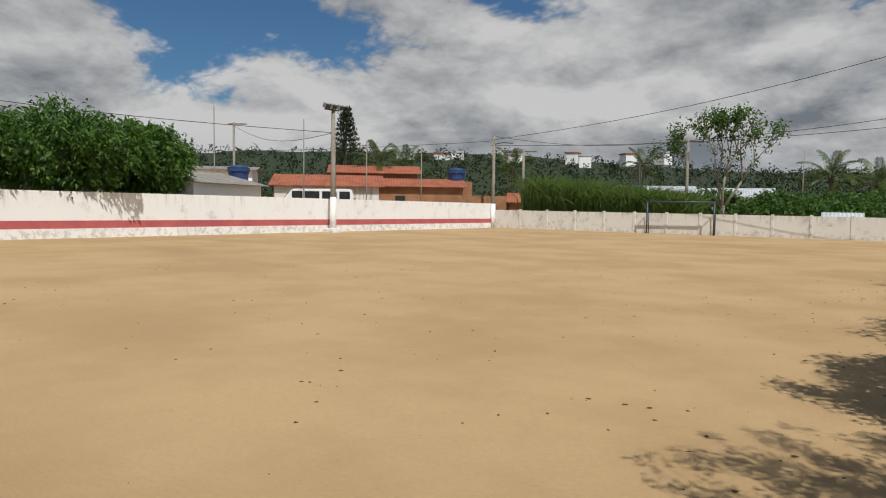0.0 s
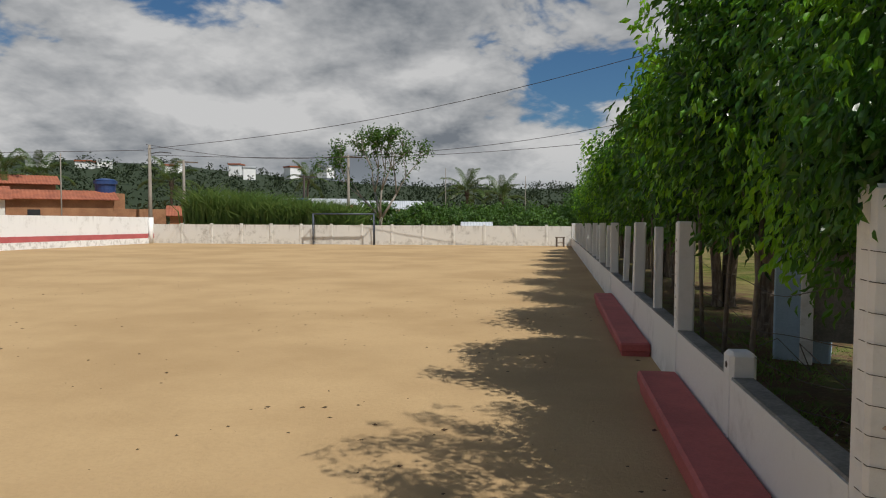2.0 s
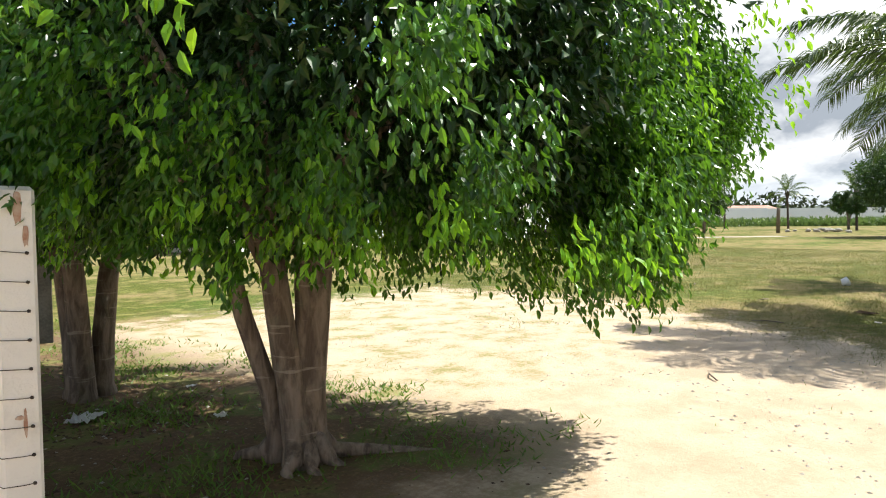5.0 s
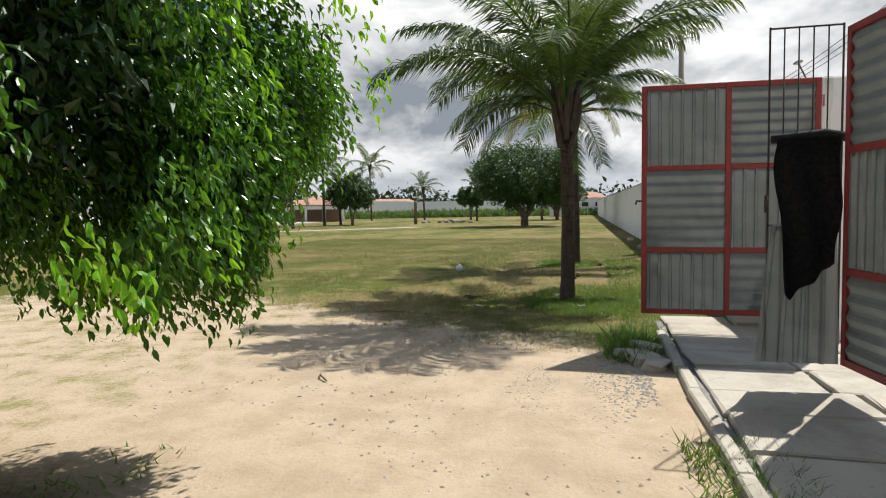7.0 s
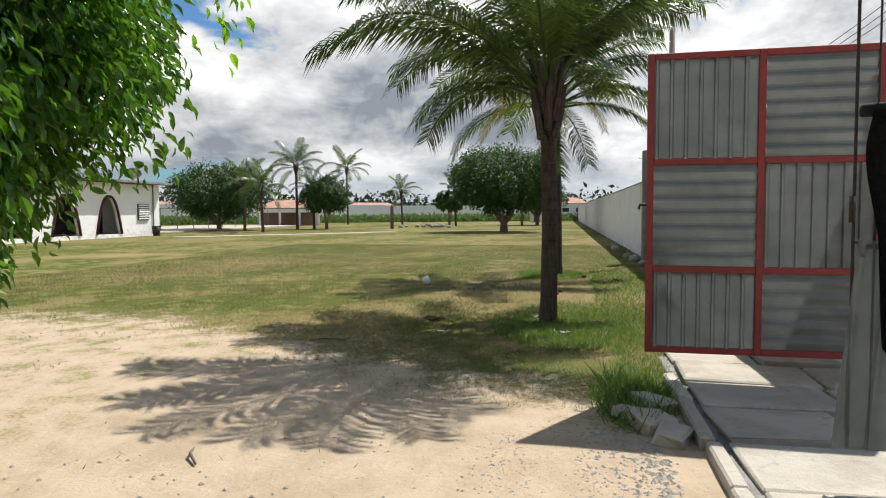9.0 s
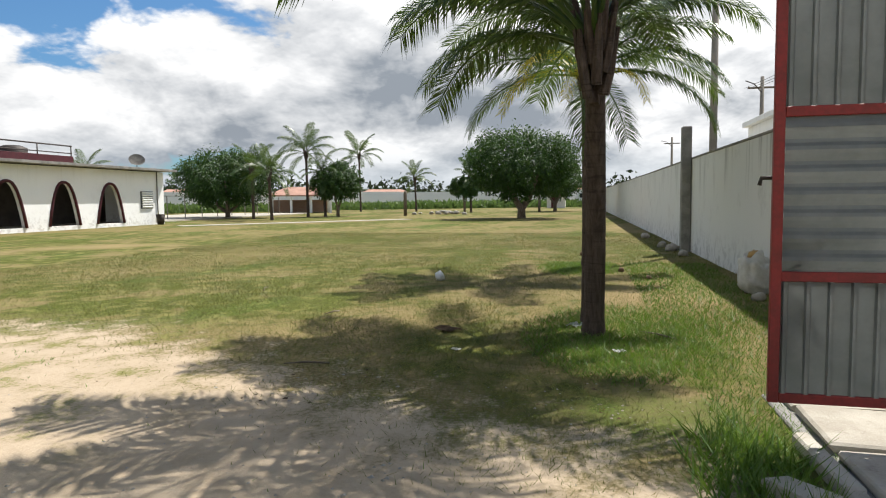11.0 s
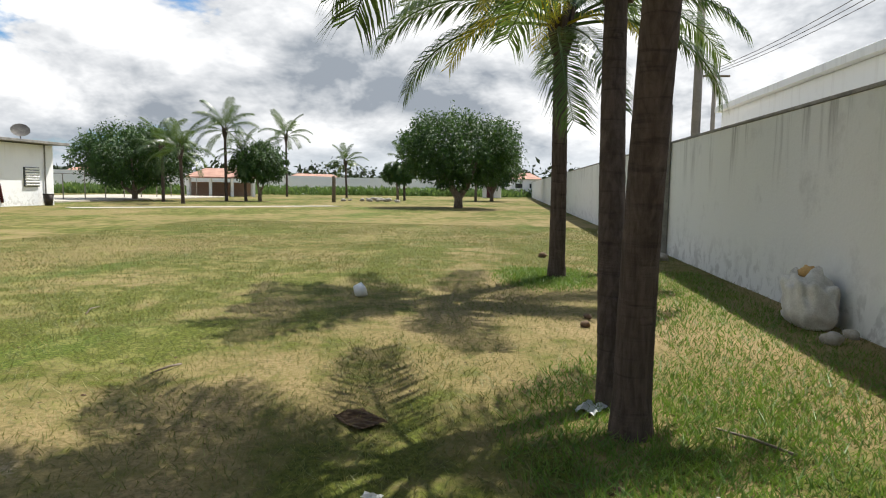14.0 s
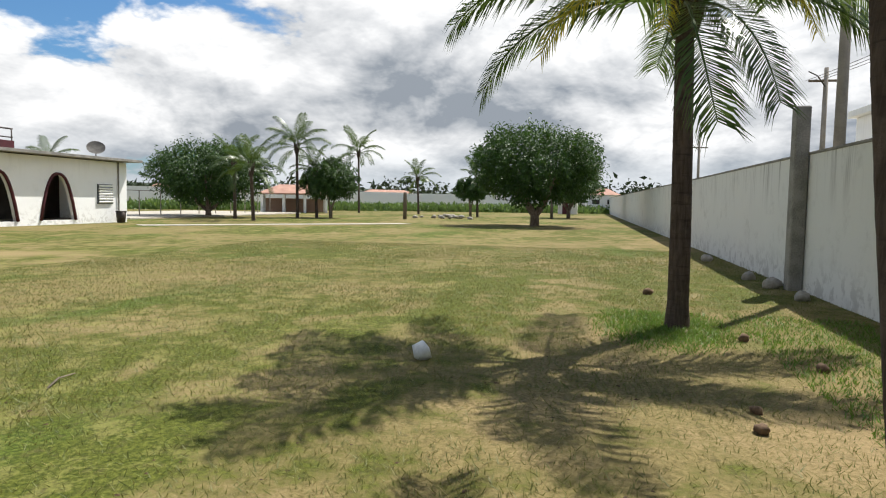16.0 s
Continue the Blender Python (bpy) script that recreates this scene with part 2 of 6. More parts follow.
CAP = speckled("bare_cement", (0.30, 0.285, 0.26), (0.17, 0.16, 0.145), 2.5, 0.92, dist=0.006)


def build_slab(g):
    p = g.local()
    w = g.place()
    n1, n2, n3 = g.noise(w, 1.3, 5.0, 0.65, 0.4), g.noise(w, 9.0, 6.0, 0.7), g.noise(p, 60.0, 4.0, 0.6)
    c = g.mix(g.ramp(n1, 0.38, 0.62), (0.50, 0.46, 0.39), (0.38, 0.34, 0.28))
    c = g.mix(g.math("MULTIPLY", g.ramp(n2, 0.55, 0.70), 0.45), c, (0.20, 0.18, 0.145))
    c = g.mix(g.math("MULTIPLY", g.ramp(n3, 0.5, 0.7), 0.3), c, (0.55, 0.51, 0.45))
    r = g.nodes.new("ShaderNodeObjectInfo").outputs["Random"]
    return g.mix(g.math("MULTIPLY", r, 0.25), c, (0.24, 0.22, 0.185)), g.math("ADD", n2, g.math("MULTIPLY", n3, 0.4)), 0.012


SLAB = material("concrete_slab", build_slab, 0.92, 0.0, 0.15)
RED_PAINT = speckled("faded_red_paint", (0.48, 0.125, 0.115), (0.37, 0.10, 0.09), 3.0, 0.75, dist=0.005)
RED_STEEL = speckled("red_oxide_steel", (0.26, 0.030, 0.028), (0.18, 0.028, 0.024), 5.0, 0.55, 0.0, 0.4, 0.001)
STRIPE = speckled("red_band_paint", (0.52, 0.13, 0.13), (0.40, 0.10, 0.10), 1.2, 0.85)
ZINC = speckled("galvanised_sheet", (0.29, 0.305, 0.30), (0.22, 0.235, 0.23), 2.0, 0.5, 0.3, 0.4, 0.0005, 9.0)
CLOTH = speckled("black_shade_cloth", (0.010, 0.010, 0.011), (0.022, 0.022, 0.023), 30.0, 0.95, dist=0.002)
IRON = speckled("dark_iron", (0.035, 0.03, 0.028), (0.07, 0.055, 0.045), 12.0, 0.6, 0.3)
BLUE_STEEL = speckled("blue_grey_steel", (0.06, 0.075, 0.11), (0.10, 0.11, 0.14), 8.0, 0.5, 0.3)
WOOD = speckled("grey_weathered_wood", (0.20, 0.165, 0.13), (0.12, 0.095, 0.075), 7.0, 0.9)
CONCRETE_POLE = speckled("grey_concrete_pole", (0.30, 0.27, 0.23), (0.22, 0.20, 0.17), 2.0, 0.9)
PALE_BLUE = speckled("pale_blue_paint", (0.42, 0.55, 0.66), (0.33, 0.45, 0.56), 2.5, 0.8)
MAROON = speckled("maroon_paint", (0.085, 0.016, 0.022), (0.06, 0.014, 0.018), 6.0, 0.6)
# Dark wall colour that holds the shade of the veranda
SHADE = speckled("veranda_shade_colour", (0.12, 0.105, 0.095), (0.08, 0.07, 0.065), 2.0, 0.9)
ROOF = speckled("clay_roof_tile", (0.38, 0.13, 0.07), (0.25, 0.085, 0.05), 1.4, 0.85, dist=0.02, fine=9.0)
PALE_ROOF = speckled("sun_bleached_roof_tile", (0.46, 0.27, 0.20), (0.34, 0.19, 0.14), 1.4, 0.85, dist=0.02, fine=9.0)
BRICKY = speckled("bare_brickwork", (0.36, 0.19, 0.10), (0.26, 0.13, 0.07), 1.3, 0.9, dist=0.01, fine=14.0)
METAL_ROOF = speckled("pale_metal_roof", (0.60, 0.63, 0.66), (0.48, 0.50, 0.53), 1.0, 0.5, 0.2)
BLUE_PLASTIC = speckled("blue_plastic_tank", (0.018, 0.05, 0.16), (0.03, 0.07, 0.20), 2.0, 0.45, spec=0.5)
VAN_PAINT = speckled("white_car_paint", (0.80, 0.80, 0.80), (0.74, 0.74, 0.74), 2.0, 0.3, spec=0.5)
WINDOW_DARK = speckled("dark_window_glass", (0.015, 0.017, 0.02), (0.03, 0.033, 0.035), 2.0, 0.12, spec=0.6)
SACKING = speckled("woven_white_sack", (0.66, 0.64, 0.59), (0.46, 0.44, 0.39), 5.0, 0.85, dist=0.01, fine=70.0)
RAG = speckled("ochre_cloth", (0.52, 0.33, 0.12), (0.36, 0.22, 0.09), 8.0, 0.9)
PAPER = speckled("white_scrap", (0.78, 0.78, 0.77), (0.62, 0.62, 0.61), 9.0, 0.7)
STONE = speckled("pale_stone", (0.47, 0.43, 0.37), (0.31, 0.28, 0.23), 14.0, 0.9, vary=0.5)
HUSK = speckled("dry_coconut_husk", (0.19, 0.12, 0.07), (0.09, 0.06, 0.04), 16.0, 0.95)
DRY_LEAF = speckled("dead_brown_leaf", (0.10, 0.06, 0.03), (0.055, 0.035, 0.02), 20.0, 0.9, vary=0.4)
BLUE_SIGN = speckled("grey_plastic", (0.10, 0.11, 0.115), (0.06, 0.065, 0.07), 5.0, 0.6)


def build_bark(g):
    p = g.local()
    rib = g.noise(g.stretch(p, 9.0, 9.0, 2.2), 1.6, 6.0, 0.65, 0.5)
    n = g.noise(p, 7.0, 5.0)
    c = g.mix(g.ramp(rib, 0.36, 0.66), (0.115, 0.088, 0.068), (0.27, 0.215, 0.17))
    ring = g.noise(g.stretch(p, 1.0, 1.0, 9.0), 3.0, 3.0, 0.6)
    c = g.mix(g.math("MULTIPLY", g.ramp(ring, 0.60, 0.68), 0.5), c, (0.42, 0.37, 0.31))
    return g.mix(g.math("MULTIPLY", g.ramp(n, 0.55, 0.7), 0.4), c, (0.16, 0.16, 0.12)), rib, 0.03


def build_palm_bark(g):
    p = g.local()
    x, y, z = g.split(p)
    n = g.noise(p, 5.0, 5.0, 0.65)
    ring = g.noise(g.stretch(p, 0.9, 0.9, 11.0), 2.2, 5.0, 0.6, 0.35)
    fib = g.noise(g.stretch(p, 16.0, 16.0, 2.6), 1.5, 6.0, 0.65, 0.4)
    c = g.mix(g.ramp(fib, 0.3, 0.7), (0.060, 0.045, 0.036), (0.115, 0.088, 0.072))
    c = g.mix(g.math("MULTIPLY", g.ramp(ring, 0.54, 0.70), 0.5), c, (0.026, 0.020, 0.018))
    c = g.mix(g.math("MULTIPLY", g.ramp(n, 0.55, 0.72), 0.4), c, (0.19, 0.15, 0.12))
    return c, g.math("ADD", g.math("MULTIPLY", ring, -0.8), fib), 0.02


BARK = material("fig_bark", build_bark, 0.9, 0.0, 0.15)
PALM_BARK = material("palm_bark", build_palm_bark, 0.92, 0.0, 0.12)


def leafy(name, dark, mid, light, gloss=0.38, through=0.35, yellow=0.0):
    m = bpy.data.materials.new(name)
    m.use_nodes = True
    g = Graph(m.node_tree)
    b = g.nodes["Principled BSDF"]
    r = g.nodes.new("ShaderNodeNewGeometry").outputs["Random Per Island"]
    n = g.noise(g.place(), 2.3, 2.0, 0.5)
    f = g.math("ADD", g.math("MULTIPLY", r, 0.42), g.math("MULTIPLY", n, 0.66))
    c = g.mix(g.ramp(f, 0.22, 0.55), dark, mid)
    c = g.mix(g.ramp(f, 0.62, 0.86), c, light)
    if yellow:
        c = g.mix(g.ramp(r, 1.0 - yellow, 1.0), c, (0.42, 0.33, 0.03))
    g.put(b.inputs["Base Color"], c)
    b.inputs["Roughness"].default_value = gloss
    b.inputs["Specular IOR Level"].default_value = 0.45
    t = g.nodes.new("ShaderNodeBsdfTranslucent")
    g.put(t.inputs[0], g.mix(0.5, c, tuple(min(1.0, v * 2.2) for v in light)))
    s = g.nodes.new("ShaderNodeMixShader")
    s.inputs[0].default_value = through
    g.links.new(b.outputs[0], s.inputs[1])
    g.links.new(t.outputs[0], s.inputs[2])
    g.links.new(s.outputs[0], g.nodes["Material Output"].inputs[0])
    return m


FIG_LEAF = leafy("glossy_fig_leaf", (0.010, 0.034, 0.005), (0.036, 0.118, 0.009), (0.14, 0.31, 0.016), 0.32, 0.22)
# Darker copy of the fig leaf; the crown's inner shade is in its colour
INNER_LEAF = leafy("fig_leaf_with_crown_shade", (0.010, 0.028, 0.005), (0.018, 0.056, 0.007), (0.034, 0.092, 0.010), 0.4, 0.08)
# Young tip leaves; their bright colour also stands in for sunlit sprays
YOUNG_SUNLIT_LEAF = leafy("young_sunlit_fig_leaf", (0.075, 0.23, 0.010), (0.13, 0.34, 0.013), (0.27, 0.46, 0.018), 0.34, 0.32)
FAR_LEAF = leafy("tree_leaf", (0.016, 0.046, 0.006), (0.042, 0.108, 0.010), (0.11, 0.21, 0.020), 0.6, 0.2)
FROND_LEAF = leafy("palm_leaflet", (0.024, 0.052, 0.010), (0.050, 0.092, 0.016), (0.10, 0.145, 0.028), 0.36, 0.26)
FROND_YELLOW = leafy("yellowed_palm_leaflet", (0.14, 0.15, 0.018), (0.34, 0.29, 0.020), (0.58, 0.41, 0.025), 0.5, 0.45)
# Darker copy of tree_leaf, with the crowns' inner shade put into its colour
PARK_LEAF = leafy("park_leaf_with_gap_shade", (0.010, 0.030, 0.005), (0.026, 0.072, 0.008), (0.075, 0.150, 0.014), 0.5, 0.14)
REED_LEAF = leafy("reed_leaf", (0.040, 0.085, 0.016), (0.075, 0.14, 0.028), (0.14, 0.20, 0.05), 0.5, 0.3)
BANANA_LEAF = leafy("banana_leaf", (0.08, 0.16, 0.02), (0.12, 0.22, 0.03), (0.20, 0.29, 0.05), 0.4, 0.35)
HILL_LEAF = leafy("woodland_leaf", (0.013, 0.024, 0.009), (0.022, 0.038, 0.013), (0.042, 0.060, 0.019), 0.85, 0.08)
PINE_LEAF = leafy("pine_needles", (0.010, 0.022, 0.010), (0.018, 0.036, 0.014), (0.03, 0.05, 0.02), 0.6, 0.1)
GRASS_BLADE = leafy("grass_blade", (0.045, 0.070, 0.010), (0.105, 0.132, 0.022), (0.26, 0.22, 0.075), 0.6, 0.22)
WEED_LEAF = leafy("green_weed", (0.045, 0.100, 0.010), (0.085, 0.165, 0.016), (0.15, 0.23, 0.03), 0.55, 0.25)


# ---- mesh helpers ----
def part(name, bm, mat, parent=None, label="", smooth=False):
    me = bpy.data.meshes.new(name)
    bm.normal_update()
    bm.to_mesh(me)
    bm.free()
    me.materials.append(mat)
    if smooth:
        me.polygons.foreach_set("use_smooth", [True] * len(me.polygons))
    ob = new(name, me)
    if parent is not None:
        ob.parent = parent
    if label:
        ob["label"] = label
    return ob


def array_mesh(name, verts, faces, mat, parent=None, smooth=False):
    """A mesh from numpy arrays: verts n x 3, faces m x 3 or m x 4."""
    me = bpy.data.meshes.new(name)
    verts, faces = np.asarray(verts, np.float32), np.asarray(faces, np.int32)
    k = faces.shape[1]
    me.vertices.add(len(verts))
    me.vertices.foreach_set("co", verts.ravel())
    me.loops.add(faces.size)
    me.loops.foreach_set("vertex_index", faces.ravel())
    me.polygons.add(len(faces))
    me.polygons.foreach_set("loop_start", np.arange(len(faces), dtype=np.int32) * k)
    me.polygons.foreach_set("use_smooth", np.full(len(faces), smooth))
    me.update(calc_edges=True)
    me.materials.append(mat)
    ob = new(name, me)
    if parent is not None:
        ob.parent = parent
    return ob


def thing(name, x, y, z=None, rz=0.0, label="", category="", group=""):
    ob = new(name)
    ob.empty_display_size = 0.2
    ob.matrix_world = pose(x, y, ground_z(x, y) if z is None else z, 0, 0, rz)
    return tagged(ob, label, category, group)


def add_box(bm, size, at, turn=None, bevel=0.0):
    m = Matrix.Translation(at) @ (turn or Matrix.Identity(4)) @ Matrix.Diagonal((*size, 1))
    made = bmesh.ops.create_cube(bm, size=1.0, matrix=m)["verts"]
    if bevel:
        edges = list({e for v in made for e in v.link_edges})
        bmesh.ops.bevel(bm, geom=edges, offset=bevel, segments=1, affect="EDGES")
    return bm


def box(name, size, at, mat, parent=None, label="", turn=None, bevel=0.008):
    return part(name, add_box(bmesh.new(), size, at, turn, bevel), mat, parent, label)


def add_tube(bm, points, radii, sides=8, cap=True):
    """A tapered tube through points."""
    rings, prev = [], None
    pts = [Vector(p) for p in points]
    for i, p in enumerate(pts):
        d = (pts[min(i + 1, len(pts) - 1)] - pts[max(i - 1, 0)]).normalized()
        side = d.orthogonal().normalized() if prev is None else (prev - d * prev.dot(d)).normalized()
        prev = side
        up = d.cross(side)
        rings.append([bm.verts.new(p + (side * math.cos(a) + up * math.sin(a)) * radii[i]) for a in [2 * math.pi * k / sides for k in range(sides)]])
    for a, b in zip(rings, rings[1:]):
        for k in range(sides):
            bm.faces.new((a[k], a[(k + 1) % sides], b[(k + 1) % sides], b[k]))
    if cap:
        bm.faces.new(rings[0][::-1])
        bm.faces.new(rings[-1])
    return bm


def tube(name, points, radii, mat, parent=None, sides=8, label="", smooth=True):
    if not isinstance(radii, (list, tuple)):
        radii = [radii] * len(points)
    return part(name, add_tube(bmesh.new(), points, radii, sides), mat, parent, label, smooth)


def lump(name, size, at, mat, parent=None, seed=0, rough=0.25, label="", sub=2):
    """A worn stone, sack or clod."""
    bm = bmesh.new()
    bmesh.ops.create_icosphere(bm, subdivisions=sub, radius=0.5)
    for v in bm.verts:
        k = 1 + rough * (noise.noise(v.co * 2.6 + Vector((seed * 7.3, seed * 1.7, 0))) * 1.4)
        v.co = Vector((v.co.x * k * size[0], v.co.y * k * size[1], v.co.z * k * size[2])) + Vector(at)
    return part(name, bm, mat, parent, label, True)


# ---- ground ----
def build_land():
    def axis(fine_lo, fine_hi, step, far):
        a = list(np.arange(fine_lo, fine_hi + 1e-6, step))
        d, v = step, a[-1]
        while v < far:
            d *= 1.35
            v += d
            a.append(v)
        d, v = step, a[0]
        while v > -far:
            d *= 1.35
            v -= d
            a.insert(0, v)
        return a
    xs, ys = axis(-30, 30, 0.5, 1500), axis(-6, 50, 0.5, 1500)
    verts, faces = [], []
    for y in ys:
        for x in xs:
            near = max(0.0, 1.0 - (abs(x - 6) + abs(y - 4)) / 60)
            verts.append((x, y, ground_z(x, y) + 0.018 * near * noise.noise(Vector((x * 0.8, y * 0.8, 0)))))
    w = len(xs)
    for j in range(len(ys) - 1):
        for i in range(w - 1):
            faces.append((j * w + i, j * w + i + 1, (j + 1) * w + i + 1, (j + 1) * w + i))
    ob = array_mesh("ground", verts, faces, GROUND, None, True)
    tagged(ob, "sandy playing field, trodden earth and worn dry lawn", "ground", kind="structure")


build_land()


def long_wall(name, a, b, thick, height, mat, label, step=3.0, sink=0.15, cap=None):
    """A wall that follows the land from a to b, as one mesh."""
    a, b = Vector((*a, 0)), Vector((*b, 0))
    n = max(1, int((b - a).length / step))
    d = (b - a).normalized()
    s = Vector((-d.y, d.x, 0)) * thick / 2
    bm = bmesh.new()
    rows = []
    for i in range(n + 1):
        p = a.lerp(b, i / n)
        z = ground_z(p.x, p.y)
        j = 0.012 * noise.noise(Vector((p.x, p.y, 3.3)))
        rows.append([bm.verts.new(p + q + Vector((0, 0, h))) for q, h in ((s, z - sink), (-s, z - sink), (-s, z + height + j), (s, z + height + j))])
    for r, t in zip(rows, rows[1:]):
        for k in range(4):
            bm.faces.new((r[k], t[k], t[(k + 1) % 4], r[(k + 1) % 4]))
    bm.faces.new(rows[0][::-1])
    bm.faces.new(rows[-1])
    bmesh.ops.recalc_face_normals(bm, faces=bm.faces)
    ob = part(name, bm, mat)
    return tagged(ob, label, "wall", kind="structure")


CORNER, CORNER_R = (-27.0, 42.8), (1.05, 46.5)
WEST_A = (-25.5, -2.6)


def toward(a, b, d):
    v = Vector(b) - Vector(a)
    v.normalize()
    return (a[0] + v.x * d, a[1] + v.y * d)


def field_walls():
    long_wall("wall_west", WEST_A, CORNER, 0.16, 1.76, OLD_WHITE, "peeling white rendered wall round the field")
    off = 0.11
    long_wall("wall_west_plinth", (WEST_A[0] + off + 0.02, WEST_A[1]), (CORNER[0] + off + 0.02, CORNER[1] - 0.3), 0.10, 0.36, OLD_WHITE, "white plinth along the foot of the wall", 3.0)
    bm = bmesh.new()
    n = 14
    for i in range(n):
        p = Vector(WEST_A).lerp(Vector(CORNER), i / n)
        q = Vector(WEST_A).lerp(Vector(CORNER), (i + 1) / n)
        rows = []
        for v in (p, q):
            z = ground_z(v.x, v.y)
            rows.append([bm.verts.new((v.x + dx, v.y, z + h)) for dx, h in ((0.082, 0.365), (0.125, 0.365), (0.125, 0.66), (0.082, 0.66))])
        for k in range(4):
            bm.faces.new((rows[0][k], rows[1][k], rows[1][(k + 1) % 4], rows[0][(k + 1) % 4]))
    bmesh.ops.recalc_face_normals(bm, faces=bm.faces)
    tagged(part("trim_red_band", bm, STRIPE), "faded red painted band along the wall", "trim", kind="structure")
    north = long_wall("wall_north", CORNER, CORNER_R, 0.14, 1.30, OLD_GREY, "stained white precast wall behind the goal", 2.0)
    d = Vector((CORNER_R[0] - CORNER[0], CORNER_R[1] - CORNER[1], 0))
    rz = math.degrees(math.atan2(d.y, d.x))
    for i in range(1, 14):
        p = Vector((*CORNER, 0)) + d * (i * 2.05 / d.length)
        z = ground_z(p.x, p.y)
        c = box("wall_post", (0.16, 0.20, 1.52), (0, 0, 0.62), OLD_GREY, north, bevel=0.012)
        c.matrix_local = pose(p.x, p.y, z, 0, 0, rz)
    south = long_wall("wall_south", (-25.6, -2.7), (5.5, -1.78), 0.16, 2.6, PAINTED, "tall white boundary wall beside the gate")


field_walls()


def park_wall_y(x):
    return -2.06 + 0.0076 * (x - 14)


def park_walls():
    long_wall("wall_east", (9.72, park_wall_y(9.72) - 0.02), (129.0, park_wall_y(129.0)), 0.16, 2.40, PAINTED, "long grey-white boundary wall with black runs below its top", 4.0)
    cap = long_wall("trim_wall_cap", (9.72, park_wall_y(9.72) - 0.02), (129.0, park_wall_y(129.0)), 0.19, 2.445, CAP, "dark cement coping on the wall", 4.0, -2.404)
    long_wall("wall_back", (129.0, -1.3), (113.0, 30.0), 0.2, 2.6, HOUSE_WHITE, "low white wall at the far end of the park", 6.0)
    long_wall("wall_back_west", (113.0, 30.0), (84.0, 58.0), 0.2, 2.7, HOUSE_WHITE, "low white wall at the far end of the park", 6.0)
    long_wall("wall_back_left", (84.0, 58.0), (20.0, 70.0), 0.2, 2.4, HOUSE_WHITE, "low white wall at the far end of the park", 6.0)


park_walls()


# ---- fence beside the field ----
def fence():
    low = long_wall("wall_fence", FENCE_A, (FENCE_B[0], FENCE_B[1]), 0.14, 0.52, LIMED, "low whitewashed wall under a post fence", 1.5)
    bm = bmesh.new()
    a, b = Vector((*FENCE_A, 0)), Vector((*FENCE_B, 0))
    for i in range(28):
        rows = []
        for k in (i, i + 1):
            p = a.lerp(b, k / 28)
            z = ground_z(p.x, p.y) + 0.522
            rows.append([bm.verts.new((p.x + dx, p.y, z + h)) for dx, h in ((-0.066, 0), (0.066, 0), (0.06, 0.012), (-0.06, 0.012))])
        for k in range(4):
            bm.faces.new((rows[0][k], rows[1][k], rows[1][(k + 1) % 4], rows[0][(k + 1) % 4]))
    bmesh.ops.recalc_face_normals(bm, faces=bm.faces)
    tagged(part("trim_fence_cap", bm, CAP), "bare cement top of the low wall", "trim", kind="structure")
    # posts
    first = thing("fence_post", FENCE_A[0], FENCE_A[1] - 0.07, None, 0, "whitewashed square concrete fence post with wire ends", "fence post", "posts of the fence")
    bm = bmesh.new()
    add_box(bm, (0.145, 0.14, 1.70), (0, 0, 0.75), None, 0.016)
    part("shaft", bm, LIMED, first)
    for cx, cz, cw, ch in ((0.010, 1.52, 0.013, 0.062), (0.034, 1.42, 0.009, 0.04), (0.012, 0.75, 0.006, 0.05), (-0.006, 0.77, 0.014, 0.008)):
        bm = bmesh.new()
        ring = [bm.verts.new((cx + cw * math.cos(a) * (1 + 0.5 * noise.noise(Vector((a, cz, 1)))), -0.0745, cz + ch * math.sin(a) * (1 + 0.5 * noise.noise(Vector((a * 2, cz, 4)))))) for a in [2 * math.pi * k / 14 for k in range(14)]]
        inner = [bm.verts.new(v.co + Vector((0, 0.01, 0))) for v in ring]
        bm.faces.new(ring)
        for k in range(14):
            bm.faces.new((ring[k], inner[k], inner[(k + 1) % 14], ring[(k + 1) % 14]))
        bmesh.ops.recalc_face_normals(bm, faces=bm.faces)
        part("chip", bm, RED_WEAR, first, "reddish chipped patch")
    for i in range(9):
        z = 0.52 + i * 0.105
        bm = bmesh.new()
        add_tube(bm, [(0.03, -0.074, z), (0.0, -0.078, z + 0.003), (-0.068, -0.076, z + 0.012), (-0.076, 0.0, z + 0.015)], [0.0016] * 4, 5)
        add_tube(bm, [(0.035, -0.07, z), (0.035, -0.078, z)], [0.007, 0.006], 6)
        part("wire_tie", bm, IRON, first)
    ys = [7.05, 10.45, 14.2, 17.6, 21.0, 24.4, 27.8, 31.2, 34.6, 38.0, 41.4, 44.8]
    plain = None
    for i, y in enumerate(ys):
        x = fence_x(y)
        if plain is None:
            plain = thing("fence_post", x, y, None, 0, "whitewashed square concrete fence post with drilled holes", "fence post", "posts of the fence")
            part("shaft", add_box(bmesh.new(), (0.15, 0.15, 1.57), (0, 0, 0.70), None, 0.014), LIMED, plain)
            # holes drawn as dark discs on the face, their shade in the colour
            for k in range(8):
                tube("hole", [(-0.0762, 0.0, 0.62 + 0.1 * k), (-0.07, 0.0, 0.62 + 0.1 * k)], 0.011, IRON, plain, 6)
        else:
            copy_thing(plain, pose(x, y, ground_z(x, y), 0, random.uniform(-1.2, 1.2), random.uniform(-3, 3)))
    # slimmer posts between them
    slim = None
    for i, y in enumerate([8.6, 12.2, 15.9, 19.3, 22.7, 26.1, 29.5, 32.9, 36.3, 39.7]):
        x = fence_x(y)
